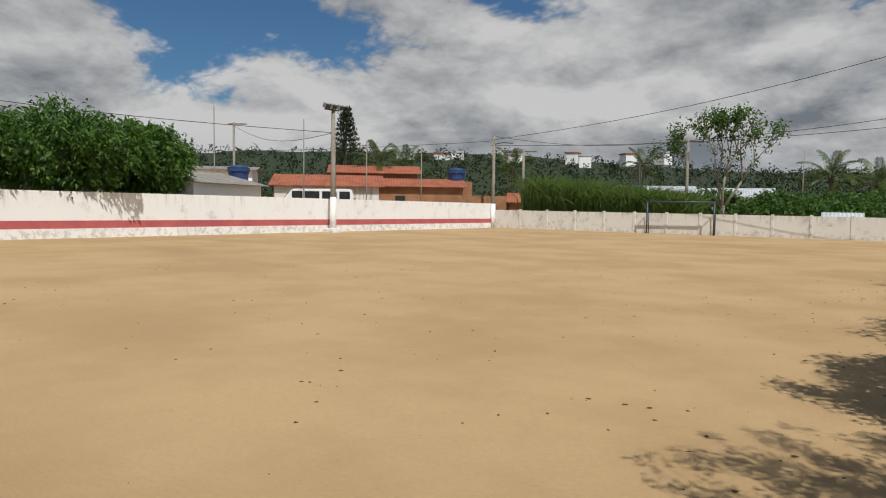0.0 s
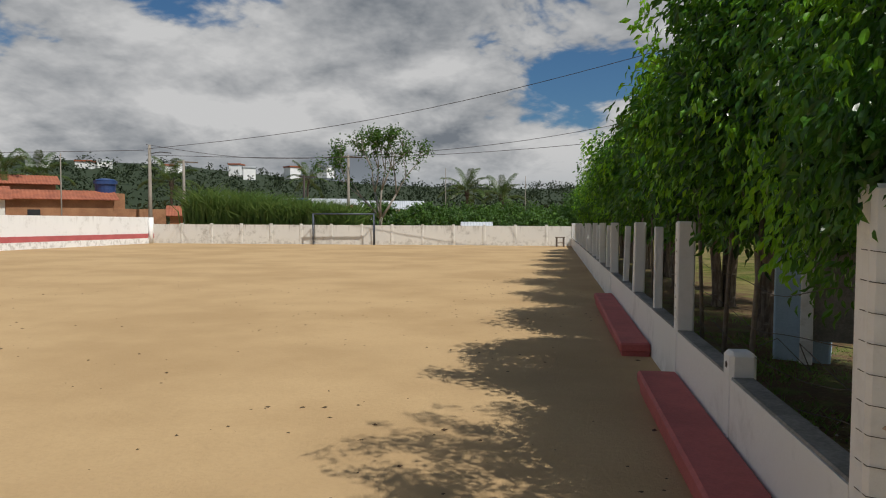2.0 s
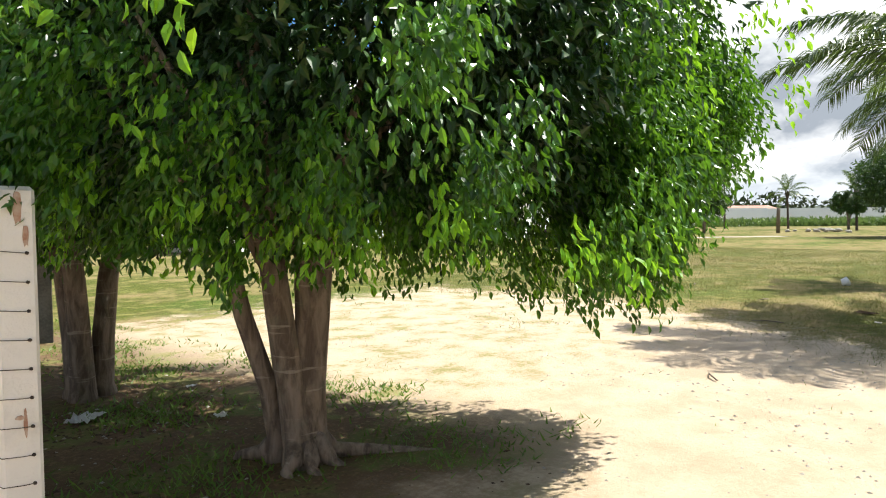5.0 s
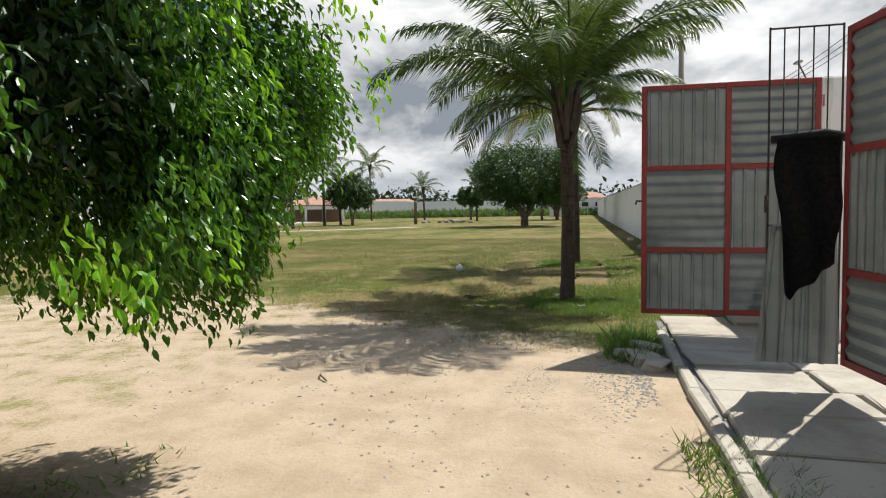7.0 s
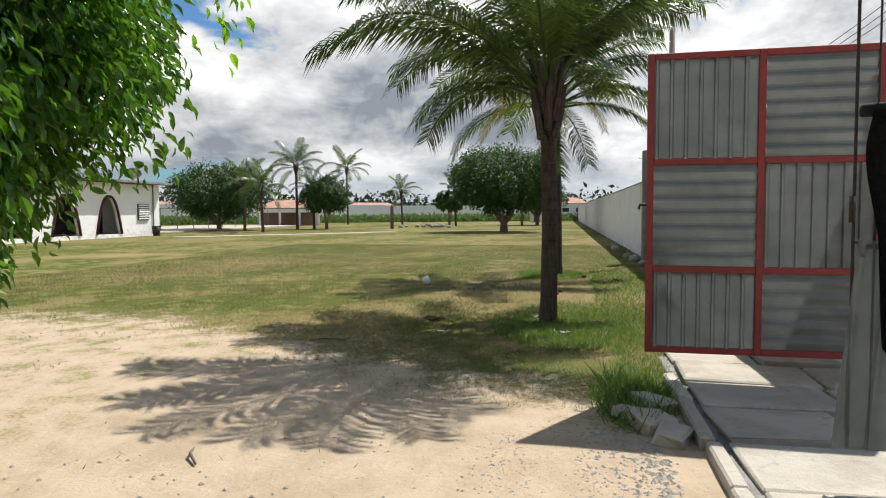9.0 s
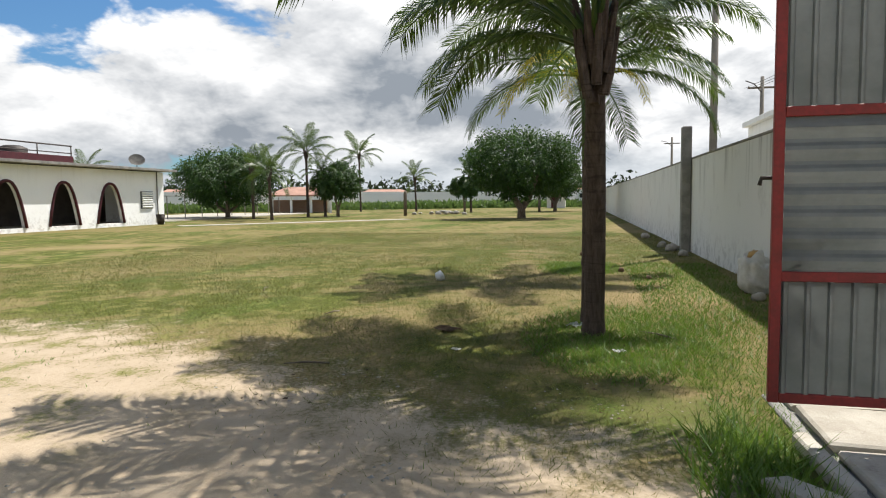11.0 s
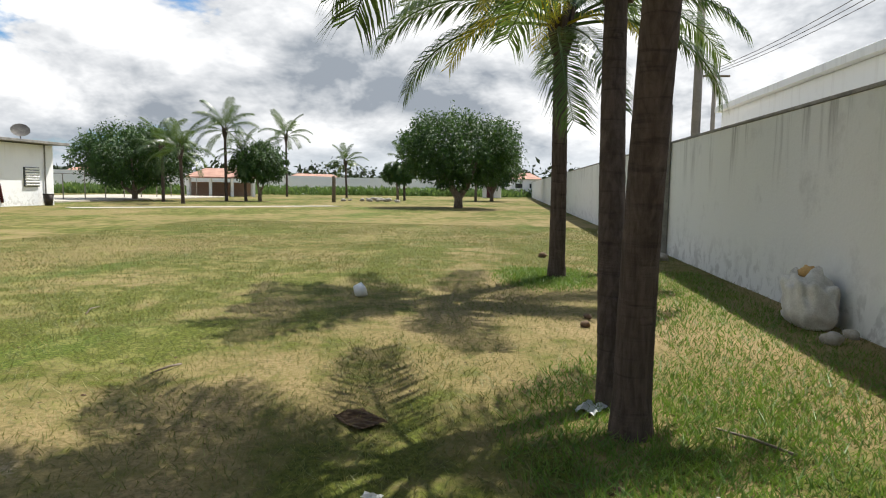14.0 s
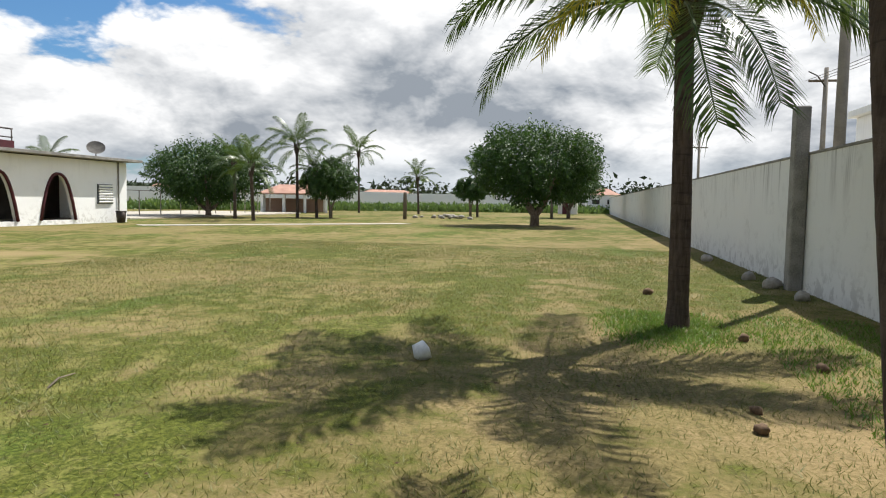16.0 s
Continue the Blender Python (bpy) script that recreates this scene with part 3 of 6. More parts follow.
        if slim is None:
            slim = thing("fence_stake", x, y, None, 0, "slim whitewashed fence post on the low wall", "fence post", "slim posts of the fence")
            part("shaft", add_box(bmesh.new(), (0.09, 0.09, 1.5), (0, 0, 0.68), None, 0.01), LIMED, slim)
        else:
            copy_thing(slim, pose(x, y, ground_z(x, y), 0, random.uniform(-2, 2), 0))
    stub = thing("broken_post", fence_x(5.2), 5.2, None, 4, "broken stub of a fence post on the wall", "fence post")
    part("stub", add_box(bmesh.new(), (0.16, 0.16, 0.75), (0, 0, 0.31), None, 0.025), LIMED, stub)
    # dark disc on the face for the shade in the hole
    tube("hole", [(-0.082, 0.0, 0.6), (-0.07, 0.0, 0.6)], 0.022, IRON, stub, 7)
    # leaning wooden stakes behind the wall
    stake = None
    for x, y, lx, ly in ((2.28, 6.2, 0.10, 0.05), (2.24, 6.9, 0.05, -0.12), (2.3, 8.0, -0.06, 0.05), (2.24, 9.6, 0.05, 0.1), (2.2, 11.4, -0.04, 0.0), (2.16, 13.3, 0.05, -0.1)):
        s = thing("wooden_stake", x, y, None, 0, "thin grey wooden stake leaning behind the fence", "stake", "stakes behind the fence")
        tube("stick", [(0, 0, -0.1), (lx * 0.5, ly * 0.45, 0.8), (lx, ly, 1.65)], [0.024, 0.02, 0.017], WOOD, s, 7)
    # slack wires
    for k, (za, zb) in enumerate(((0.66, 0.60), (0.84, 0.72), (1.02, 0.92), (1.24, 1.18))):
        pts = []
        for i in range(13):
            f = i / 12
            y = 3.45 + f * 3.55
            pts.append((fence_x(y) + 0.09 + 0.03 * math.sin(9 * f + k), y, za + (zb - za) * f - 0.16 * math.sin(math.pi * f) + 0.02 * math.sin(13 * f + 2 * k)))
        w = tube("fence_wire", pts, 0.0024, IRON, None, 5)
        tagged(w, "slack rusty wire strung between fence posts", "wire", "wires of the fence")
    w = tube("fence_wire", [(2.11, 3.47, 0.78), (2.15, 4.0, 0.74), (2.08, 4.4, 0.86), (2.2, 4.6, 0.68), (2.12, 4.9, 0.8), (2.1, 5.2, 0.7)], 0.0026, IRON, None, 5)
    tagged(w, "slack rusty wire strung between fence posts", "wire", "wires of the fence")


RED_WEAR = speckled("reddish_wear", (0.34, 0.17, 0.11), (0.5, 0.4, 0.33), 30.0, 0.9)
fence()


def benches():
    for y0, y1, xo in ((3.3, 6.9, 0.0), (8.5, 13.6, 0.0)):
        y = (y0 + y1) / 2
        x = fence_x(y) - 0.245
        b = thing("concrete_bench", x, y, None, math.degrees(math.atan2(y1 - y0, fence_x(y1) - fence_x(y0))) - 90, "long low concrete bench painted faded red along the wall", "bench", "benches along the fence")
        bm = bmesh.new()
        add_box(bm, (0.33, y1 - y0, 0.11), (0, 0, 0.115), None, 0.02)
        for v in bm.verts:
            v.co.x += 0.008 * noise.noise(v.co * 3)
            v.co.z += 0.006 * noise.noise(v.co * 4)
        part("seat", bm, RED_PAINT, b)
        box("base", (0.30, y1 - y0 - 0.03, 0.16), (0.01, 0, 0.0), RED_PAINT, b, bevel=0.012)


benches()


# ---- leaves ----
def leaf_cloud(name, centres, radius, per, size, mat, parent, rng, droop=0.7, outward=None, squash=1.25, core=None, fine=False):
    """Clumps of hanging leaves: every leaf is folded along its rib and tapers to a drip tip."""
    n = len(centres)
    cen = np.repeat(centres, per, 0)
    u = rng.normal(size=(n * per, 3))
    u /= np.linalg.norm(u, axis=1, keepdims=True)
    r = radius * rng.random((n * per, 1)) ** 0.42 * np.repeat(rng.uniform(0.6, 1.25, (n, 1)), per, 0)
    pos = cen + u * r * np.array((1, 1, squash))
    mid = np.array(core if core is not None else centres.mean(0))
    out = pos - mid
    out /= np.linalg.norm(out, axis=1, keepdims=True) + 1e-6
    tip = out * 0.55 + rng.normal(size=pos.shape) * 0.42 + np.array((0, 0, -droop))
    tip /= np.linalg.norm(tip, axis=1, keepdims=True)
    nrm = out * 0.7 + rng.normal(size=pos.shape) * 0.75 + np.array((0, 0, 0.45))
    side = np.cross(tip, nrm)
    side /= np.linalg.norm(side, axis=1, keepdims=True) + 1e-6
    nrm = np.cross(side, tip)
    s = size * rng.uniform(0.6, 1.25, (n * per, 1))
    w = 0.225
    if fine:
        t = [pos, pos + (tip * 0.22 + side * w * 0.8 + nrm * 0.07) * s, pos + (tip * 0.22 - side * w * 0.8 + nrm * 0.07) * s, pos + (tip * 0.58 + side * w * 0.9 + nrm * 0.08) * s, pos + (tip * 0.58 - side * w * 0.9 + nrm * 0.08) * s, pos + (tip * 0.5 - nrm * 0.02) * s, pos + (tip * 1.0 - nrm * 0.20) * s]
        verts = np.stack(t, 1).reshape(-1, 3)
        base = (np.arange(n * per) * 7)[:, None]
        faces = (base[:, None, :] + np.array(((0, 1, 5), (1, 3, 5), (3, 6, 5), (0, 5, 2), (5, 4, 2), (5, 6, 4)))[None]).reshape(-1, 3)
        return array_mesh(name, verts, faces, mat, parent)
    t = [pos, pos + (tip * 0.42 + side * w + nrm * 0.10) * s, pos + (tip * 0.42 - side * w + nrm * 0.10) * s, pos + tip * 0.46 * s, pos + (tip * 1.0 - nrm * 0.16) * s]
    verts = np.stack(t, 1).reshape(-1, 3)
    base = (np.arange(n * per) * 5)[:, None]
    faces = (base[:, None, :] + np.array(((0, 1, 3), (1, 4, 3), (0, 3, 2), (3, 4, 2)))[None]).reshape(-1, 3)
    return array_mesh(name, verts, faces, mat, parent)


def crown_points(rng, count, rx, ry, zc, rz, zlow, lumps, shell=(0.84, 1.03), mid=(0.0, 0.0), waist=1.0, sag=0.0):
    """Clump centres near the surface of an uneven, flat-bottomed dome."""
    pts = []
    while len(pts) < count:
        v = Vector(rng.normal(size=3)).normalized()
        k = 1 + lumps * noise.noise(v * 2.1 + Vector((rx, ry, rz))) * 1.5
        f = rng.uniform(*shell) * k
        p = np.array((v.x * rx * f, v.y * ry * f, zc + v.z * rz * f))
        floor = zlow - sag * max(0.0, 0.75 * v.x - 0.66 * v.y)
        if p[2] < floor:
            p[2] = floor + rng.uniform(-0.12, 0.35) - 0.15 * noise.noise(Vector((p[0], p[1], 0)) * 1.3)
            if rng.random() > 0.75:
                continue
        u = min(1.0, max(0.0, (p[2] - zlow) / 1.0))
        k = waist + (1 - waist) * u * (2 - u)
        pts.append(np.array((p[0] * k + mid[0], p[1] * k + mid[1], p[2])))
    return np.array(pts)


def stems(tree, base_spread, height, lean, rad, count, seed, fork=True, top=2.6):
    """Several stems fused at the foot, each forking into limbs inside the crown."""
    rng = random.Random(seed)
    for i in range(count):
        a = 2 * math.pi * i / count + rng.uniform(-0.3, 0.3)
        c, s = math.cos(a), math.sin(a)
        b0 = base_spread * rng.uniform(0.8, 1.1)
        l = lean * rng.uniform(0.6, 1.2)
        pts = [(c * b0 * 1.25, s * b0 * 1.25, -0.12), (c * b0, s * b0, 0.10), (c * (b0 + l * 0.12), s * (b0 + l * 0.12), 0.5), (c * (b0 + l * 0.35), s * (b0 + l * 0.35), height * 0.7), (c * (b0 + l * 0.7), s * (b0 + l * 0.7), height)]
        r = rad * rng.uniform(0.85, 1.15)
        tube("stem", pts, [r * 1.5, r * 1.15, r, r * 0.92, r * 0.8], BARK, tree, 10)
        if fork:
            for k in range(3):
                d = a + rng.uniform(-0.7, 0.7)
                e = Vector(pts[-1])
                q = e + Vector((math.cos(d) * rng.uniform(0.3, 0.65), math.sin(d) * rng.uniform(0.3, 0.65), rng.uniform(0.4, 0.9)))
                q2 = q + Vector((math.cos(d) * 0.25, math.sin(d) * 0.25, rng.uniform(0.2, 0.6)))
                tube("limb", [e - Vector((0, 0, 0.12)), e.lerp(q, 0.5) + Vector((0, 0, 0.1)), q, q2], [r * 0.62, r * 0.45, r * 0.3, r * 0.12], BARK, tree, 7)


def fig_trees():
    rng = np.random.default_rng(4)
    # the large tree at the opening
    t = thing("fig_tree", 3.75, 3.95, None, 0, "broad weeping fig with glossy drooping leaves and fused stems", "tree", "fig trees along the fence")
    # stems: foot and head, each as an offset along x and y, and thickness
    for fx, fy, hx, hy, r in ((-0.07, 0.08, -0.36, 0.20, 0.062), (-0.04, -0.06, -0.20, -0.02, 0.092), (0.05, -0.05, 0.06, -0.16, 0.085), (0.09, 0.02, 0.20, -0.02, 0.080), (0.02, 0.10, 0.02, 0.30, 0.075), (0.0, -0.09, -0.03, -0.10, 0.060)):
        f, h = Vector((fx, fy, 0)), Vector((hx, hy, 1.32))
        mid = f.lerp(h, 0.30) * 0.9
        tube("stem", [(fx * 1.7, fy * 1.7, -0.12), (fx * 1.15, fy * 1.15, 0.10), (mid.x, mid.y, 0.46), tuple(f.lerp(h, 0.68)), tuple(h)], [r * 1.45, r * 1.12, r * 0.98, r * 0.9, r * 0.82], BARK, t, 12)
        for k in range(3):
            a = math.atan2(hy, hx) + (k - 1) * 0.75
            q = h + Vector((math.cos(a) * 0.5, math.sin(a) * 0.5, 0.55 + 0.2 * k))
            tube("limb", [h - Vector((0, 0, 0.12)), h.lerp(q, 0.5) + Vector((0, 0, 0.1)), q, q + Vector((math.cos(a) * 0.3, math.sin(a) * 0.3, 0.4))], [r * 0.66, r * 0.48, r * 0.32, r * 0.12], BARK, t, 7)
    for a, l in ((-0.75, 0.95), (-1.9, 0.25), (-1.35, 0.22), (0.6, 0.4), (2.3, 0.3), (3.9, 0.22)):
        c, q = math.cos(a), math.sin(a)
        tube("root", [(c * 0.10, q * 0.10, 0.16), (c * 0.22, q * 0.22, 0.05), (c * (0.22 + 0.4 * l), q * (0.22 + 0.4 * l) + 0.05, 0.015), (c * (l + 0.15) + 0.04, q * (l + 0.15), -0.04)], [0.07, 0.052, 0.035, 0.015], BARK, t, 8)
    core = (0.63, -0.08, 2.2)
    off = (0.48, -0.09)
    pts = crown_points(rng, 430, 2.36, 2.62, 2.65, 1.6, 1.32, 0.34, (0.84, 1.06), off, 0.86, 0.30)
    pts = pts[pts[:, 1] > -2.2]
    lobe = rng.normal(size=(120, 3))
    lobe = lobe / np.linalg.norm(lobe, axis=1, keepdims=True) * rng.uniform(0.35, 1.0, (120, 1)) * np.array((0.88, 0.64, 0.62)) + np.array((2.0, -1.36, 2.16))
    hang = rng.normal(size=(120, 3))
    hang = hang / np.linalg.norm(hang, axis=1, keepdims=True) * rng.uniform(0.3, 1.0, (120, 1)) * np.array((0.62, 0.55, 0.66)) + np.array((1.42, -1.48, 1.66))
    twig = rng.normal(size=(9, 3)) * np.array((0.16, 0.12, 0.06)) + np.array((-1.70, -0.50, 1.74))
    pts = np.concatenate((pts, lobe, hang, twig))
    leaf_cloud("crown", pts, 0.20, 175, 0.060, FIG_LEAF, t, rng, 0.85, core=core, fine=True, squash=1.6)
    tips = crown_points(rng, 330, 2.42, 2.68, 2.65, 1.66, 1.36, 0.34, (0.99, 1.07), off, 0.87, 0.26)
    tips = tips[tips[:, 1] > -2.3]
    leaf_cloud("young_sunlit_foliage", tips, 0.13, 34, 0.062, YOUNG_SUNLIT_LEAF, t, rng, 1.1, core=core, fine=True, squash=1.9)
    # inner leaves, with the shade inside the crown put into their colour
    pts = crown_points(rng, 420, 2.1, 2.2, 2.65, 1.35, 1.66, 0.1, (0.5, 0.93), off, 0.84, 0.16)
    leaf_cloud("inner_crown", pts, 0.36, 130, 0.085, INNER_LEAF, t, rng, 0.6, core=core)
    # second tree
    t2 = thing("fig_tree", 3.60, 6.64, None, 0, "broad weeping fig with glossy drooping leaves and fused stems", "tree", "fig trees along the fence")
    stems(t2, 0.10, 1.45, 0.34, 0.085, 3, 8)
    core = (0, 0, 2.2)
    pts = crown_points(rng, 430, 1.78, 2.05, 2.62, 1.32, 1.46, 0.2, mid=(-0.15, 0.2), waist=0.85)
    leaf_cloud("crown", pts, 0.26, 95, 0.088, FIG_LEAF, t2, rng, 0.8, core=core, fine=True, squash=1.5)
    tips = crown_points(rng, 150, 1.83, 2.1, 2.62, 1.37, 1.48, 0.2, (0.98, 1.07), mid=(-0.15, 0.2), waist=0.86)
    leaf_cloud("young_sunlit_foliage", tips, 0.16, 36, 0.085, YOUNG_SUNLIT_LEAF, t2, rng, 1.0, core=core, squash=1.8)
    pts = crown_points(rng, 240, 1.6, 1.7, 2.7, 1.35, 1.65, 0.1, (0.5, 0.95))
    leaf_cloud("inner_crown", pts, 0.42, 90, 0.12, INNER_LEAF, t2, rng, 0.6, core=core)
    # the rest of the row
    row = thing("fig_tree", 3.55, 10.3, None, 0, "weeping fig in a clipped row behind the fence", "tree", "fig trees along the fence")
    stems(row, 0.11, 1.5, 0.3, 0.09, 3, 11, False)
    pts = crown_points(rng, 330, 1.78, 1.95, 2.58, 1.34, 1.45, 0.2, waist=0.85)
    leaf_cloud("crown", pts, 0.34, 46, 0.128, FIG_LEAF, row, rng, 0.75, core=core)
    tips = crown_points(rng, 120, 1.83, 2.0, 2.58, 1.39, 1.5, 0.2, (0.98, 1.07), waist=0.86)
    leaf_cloud("young_sunlit_foliage", tips, 0.2, 24, 0.105, YOUNG_SUNLIT_LEAF, row, rng, 1.0, core=core, squash=1.6)
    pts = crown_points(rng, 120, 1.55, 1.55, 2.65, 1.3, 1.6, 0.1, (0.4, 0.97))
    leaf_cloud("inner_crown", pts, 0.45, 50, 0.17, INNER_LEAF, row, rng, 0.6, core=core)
    for i, y in enumerate((13.6, 16.9, 20.3, 23.8, 27.3, 30.8, 34.3, 37.8)):
        x = fence_x(y) + 1.75 + random.uniform(-0.15, 0.15)
        k = 1.0 - 0.012 * i
        c = copy_thing(row, pose(x, y, ground_z(x, y), 0, 0, 67 * (i + 1)))
        c.scale = (k, k, k)


fig_trees()


# ---- palms ----
def frond_mesh(length, launch, tip, seed, mat, width=0.74, pairs=92):
    """A feather leaf along +x: its rachis leaves at launch degrees above level and ends at tip degrees, leaflets hang on both sides."""
    rng = random.Random(seed)
    bm = bmesh.new()
    pts, n = [Vector((0, 0, 0))], 14
    for i in range(1, n + 1):
        a = radians(launch + (tip - launch) * (i / n) ** 1.35)
        pts.append(pts[-1] + Vector((math.cos(a), 0, math.sin(a))) * length / n)
    add_tube(bm, pts, [0.028 * (1 - 0.88 * i / n) + 0.003 for i in range(n + 1)], 5)
    for k in range(pairs):
        f = 0.16 + 0.84 * k / (pairs - 1)
        i = min(int(f * n), n - 1)
        p = pts[i].lerp(pts[i + 1], f * n - i)
        d = (pts[i + 1] - pts[i]).normalized()
        l = width * (math.sin(math.pi * min(1.0, 0.16 + 0.72 * f)) ** 0.6) * rng.uniform(0.86, 1.1)
        for sgn in (-1, 1):
            fall = rng.uniform(0.35, 0.95)
            w = (d * rng.uniform(0.62, 0.85) + Vector((0, sgn, 0)) * rng.uniform(0.62, 0.8) + Vector((0, 0, rng.uniform(-0.12, 0.16)))).normalized()
            e1 = p + w * l * 0.5
            e2 = e1 + (w * 0.8 + Vector((0, 0, -fall))).normalized() * l * 0.52
            h = d * 0.016
            v = [bm.verts.new(q) for q in (p - h * 0.5, p + h * 0.5, e1 + h, e1 - h, e2)]
            bm.faces.new(v[:4])
            bm.faces.new((v[3], v[2], v[4]))
    me = bpy.data.meshes.new("frond")
    bm.normal_update()
    bm.to_mesh(me)
    bm.free()
    me.materials.append(mat)
    return me


# launch, tip angle of the rachis
FROND_SHAPES = ((78, 30), (62, -8), (46, -32), (30, -50), (14, -66), (-6, -80))
FRONDS = [frond_mesh(3.0, a, b, 1 + i, FROND_LEAF) for i, (a, b) in enumerate(FROND_SHAPES)]
YELLOWS = [frond_mesh(2.5, a, b, 11 + i, FROND_YELLOW, 0.5, 50) for i, (a, b) in enumerate(FROND_SHAPES)]


def palm(x, y, height, bend=(0.0, 0.0, 0.0, 0.0), thick=0.17, count=17, size=1.0, turn=0, seed=0, fronds=(), label="coconut palm with a dark ringed trunk and drooping fronds", group=""):
    """bend: slope and curve of the trunk along x, then along y. fronds: heading, shape, size and yellowing of each, or none for a spiral of count."""
    rng = random.Random(seed)
    t = thing("palm_tree", x, y, None, 0, label, "palm tree", group)

    def axis(z):
        return Vector((bend[0] * z + bend[1] * z * z, bend[2] * z + bend[3] * z * z, z))
    bm = bmesh.new()
    rings = 52
    path, radii = [], []
    for i in range(rings + 1):
        f = i / rings
        path.append(axis(-0.1 + (height + 0.1) * f) + Vector((0.006 * math.sin(7 * f + seed), 0, 0)))
        radii.append(thick * (1.0 - 0.18 * f + 0.25 * max(0, 0.10 - f) / 0.10) * (1 + 0.014 * (i % 2) + 0.02 * rng.random()))
    add_tube(bm, path, radii, 14)
    part("trunk", bm, PALM_BARK, t, smooth=True)
    top = axis(height)
    boot = bmesh.new()
    for k in range(13):
        a = k * 2.4
        b = Vector((math.cos(a), math.sin(a), 0))
        low = 0.45 - 0.04 * k
        add_tube(boot, [top + b * thick * 0.75 - Vector((0, 0, low)), top + b * thick * 1.25 + Vector((0, 0, 0.22 - low)), top + b * thick * 1.9 + Vector((0, 0, 0.62 - low))], [0.055, 0.05, 0.022], 6)
    part("crownshaft", boot, PALM_BARK, t, "fibrous dark leaf bases")
    if not fronds:
        fronds = []
        for k in range(count):
            f = k / (count - 1)
            fronds.append((turn + k * 137.5 + rng.uniform(-8, 8), min(5, int(f * 5.2)), rng.uniform(0.88, 1.05), False))
    for head, shape, k, yellow in fronds:
        o = new("frond", (YELLOWS if yellow else FRONDS)[shape])
        o.parent = t
        a = radians(head)
        o.matrix_local = Matrix.Translation(top + Vector((math.cos(a) * 0.06, math.sin(a) * 0.06, 0.22 - 0.05 * shape))) @ pose(0, 0, 0, rng.uniform(-14, 14), 0, head) @ Matrix.Scale(size * k, 4)
        if yellow:
            o["label"] = "yellowed drooping frond"
    return t


def palms():
    palm(12.913, 0.716, 2.78, (0.155, -0.13, -0.026, 0.011), 0.112, size=0.96, seed=1, group="palms along the wall", fronds=(
        (136, 2, 1.0, False), (178, 2, 0.98, False), (108, 2, 1.05, False), (85, 1, 1.0, False), (60, 2, 0.95, False), (20, 2, 0.9, False), (-20, 2, 0.95, False), (-62, 1, 0.9, False),
        (-95, 1, 0.85, False), (205, 1, 0.85, False), (155, 1, 0.95, False), (250, 1, 0.95, False), (300, 1, 1.0, False), (40, 1, 1.0, False), (0, 0, 0.95, False),
        (120, 0, 0.95, False), (240, 0, 0.95, False), (50, 3, 0.9, False), (160, 0, 0.9, False), (280, 0, 0.9, False), (330, 1, 0.95, False)))
    palm(13.43, 0.744, 3.15, (0.339, -0.017, 0.008, -0.007), 0.098, size=0.86, seed=2, group="palms along the wall", fronds=(
        (100, 2, 1.0, False), (140, 2, 0.9, False), (60, 2, 1.0, False), (20, 3, 0.95, False), (-30, 2, 0.95, False), (-75, 2, 0.85, False), (-110, 1, 0.85, False), (-150, 1, 0.8, False),
        (80, 1, 0.95, False), (190, 1, 0.9, False), (300, 1, 0.95, False), (10, 0, 0.9, False), (160, 0, 0.9, False), (120, 1, 0.95, False), (-60, 1, 0.95, False), (40, 1, 0.95, False), (80, 3, 0.95, False)))
    palm(19.9, 0.72, 3.85, (0.0, 0.0, 0.0, 0.004), 0.13, size=0.98, seed=3, group="palms along the wall", fronds=(
        (98, 3, 1.0, False), (72, 2, 1.0, False), (132, 4, 0.95, True), (118, 2, 0.9, False), (172, 5, 0.92, False), (196, 5, 0.78, False), (165, 4, 0.72, True), (176, 3, 0.62, True), (222, 4, 0.8, True), (-88, 4, 1.0, False),
        (-70, 3, 1.05, False), (-110, 2, 0.95, False), (30, 2, 1.0, False), (-30, 2, 1.0, False), (0, 3, 0.95, False), (200, 1, 0.9, False), (150, 1, 0.95, False), (270, 1, 0.95, False), (60, 0, 0.9, False), (300, 0, 0.95, False), (85, 4, 0.95, False), (145, 3, 0.9, True), (180, 3, 0.85, False), (250, 3, 0.95, False), (120, 1, 0.95, False)))


palms()


# ---- gate ----
def ribbed(name, w, h, upright, mat, parent, at, label=""):
    """A corrugated sheet w wide along x and h high, ribs upright or lying."""
    bm = bmesh.new()
    across, along = (w, h) if upright else (h, w)
    periods = max(2, round(across / 0.118))
    profile = ((0.0, 0.0), (0.66, 0.0), (0.72, 0.024), (0.90, 0.024), (0.96, 0.0)) if upright else [(k / 6, 0.012 - 0.012 * math.cos(math.pi * k / 3)) for k in range(6)]
    pair = []
    for c, d in [((i + u) * across / periods, d) for i in range(periods) for u, d in profile] + [(across, 0.0)]:
        a = (c, d, 0) if upright else (0, d, c)
        b = (c, d, along) if upright else (along, d, c)
        pair.append((bm.verts.new(a), bm.verts.new(b)))
    for p, q in zip(pair, pair[1:]):
        bm.faces.new((p[0], q[0], q[1], p[1]))
    bmesh.ops.solidify(bm, geom=bm.faces[:], thickness=0.002)
    ob = part(name, bm, mat, parent, label)
    ob.matrix_local = Matrix.Translation(at)
    return ob


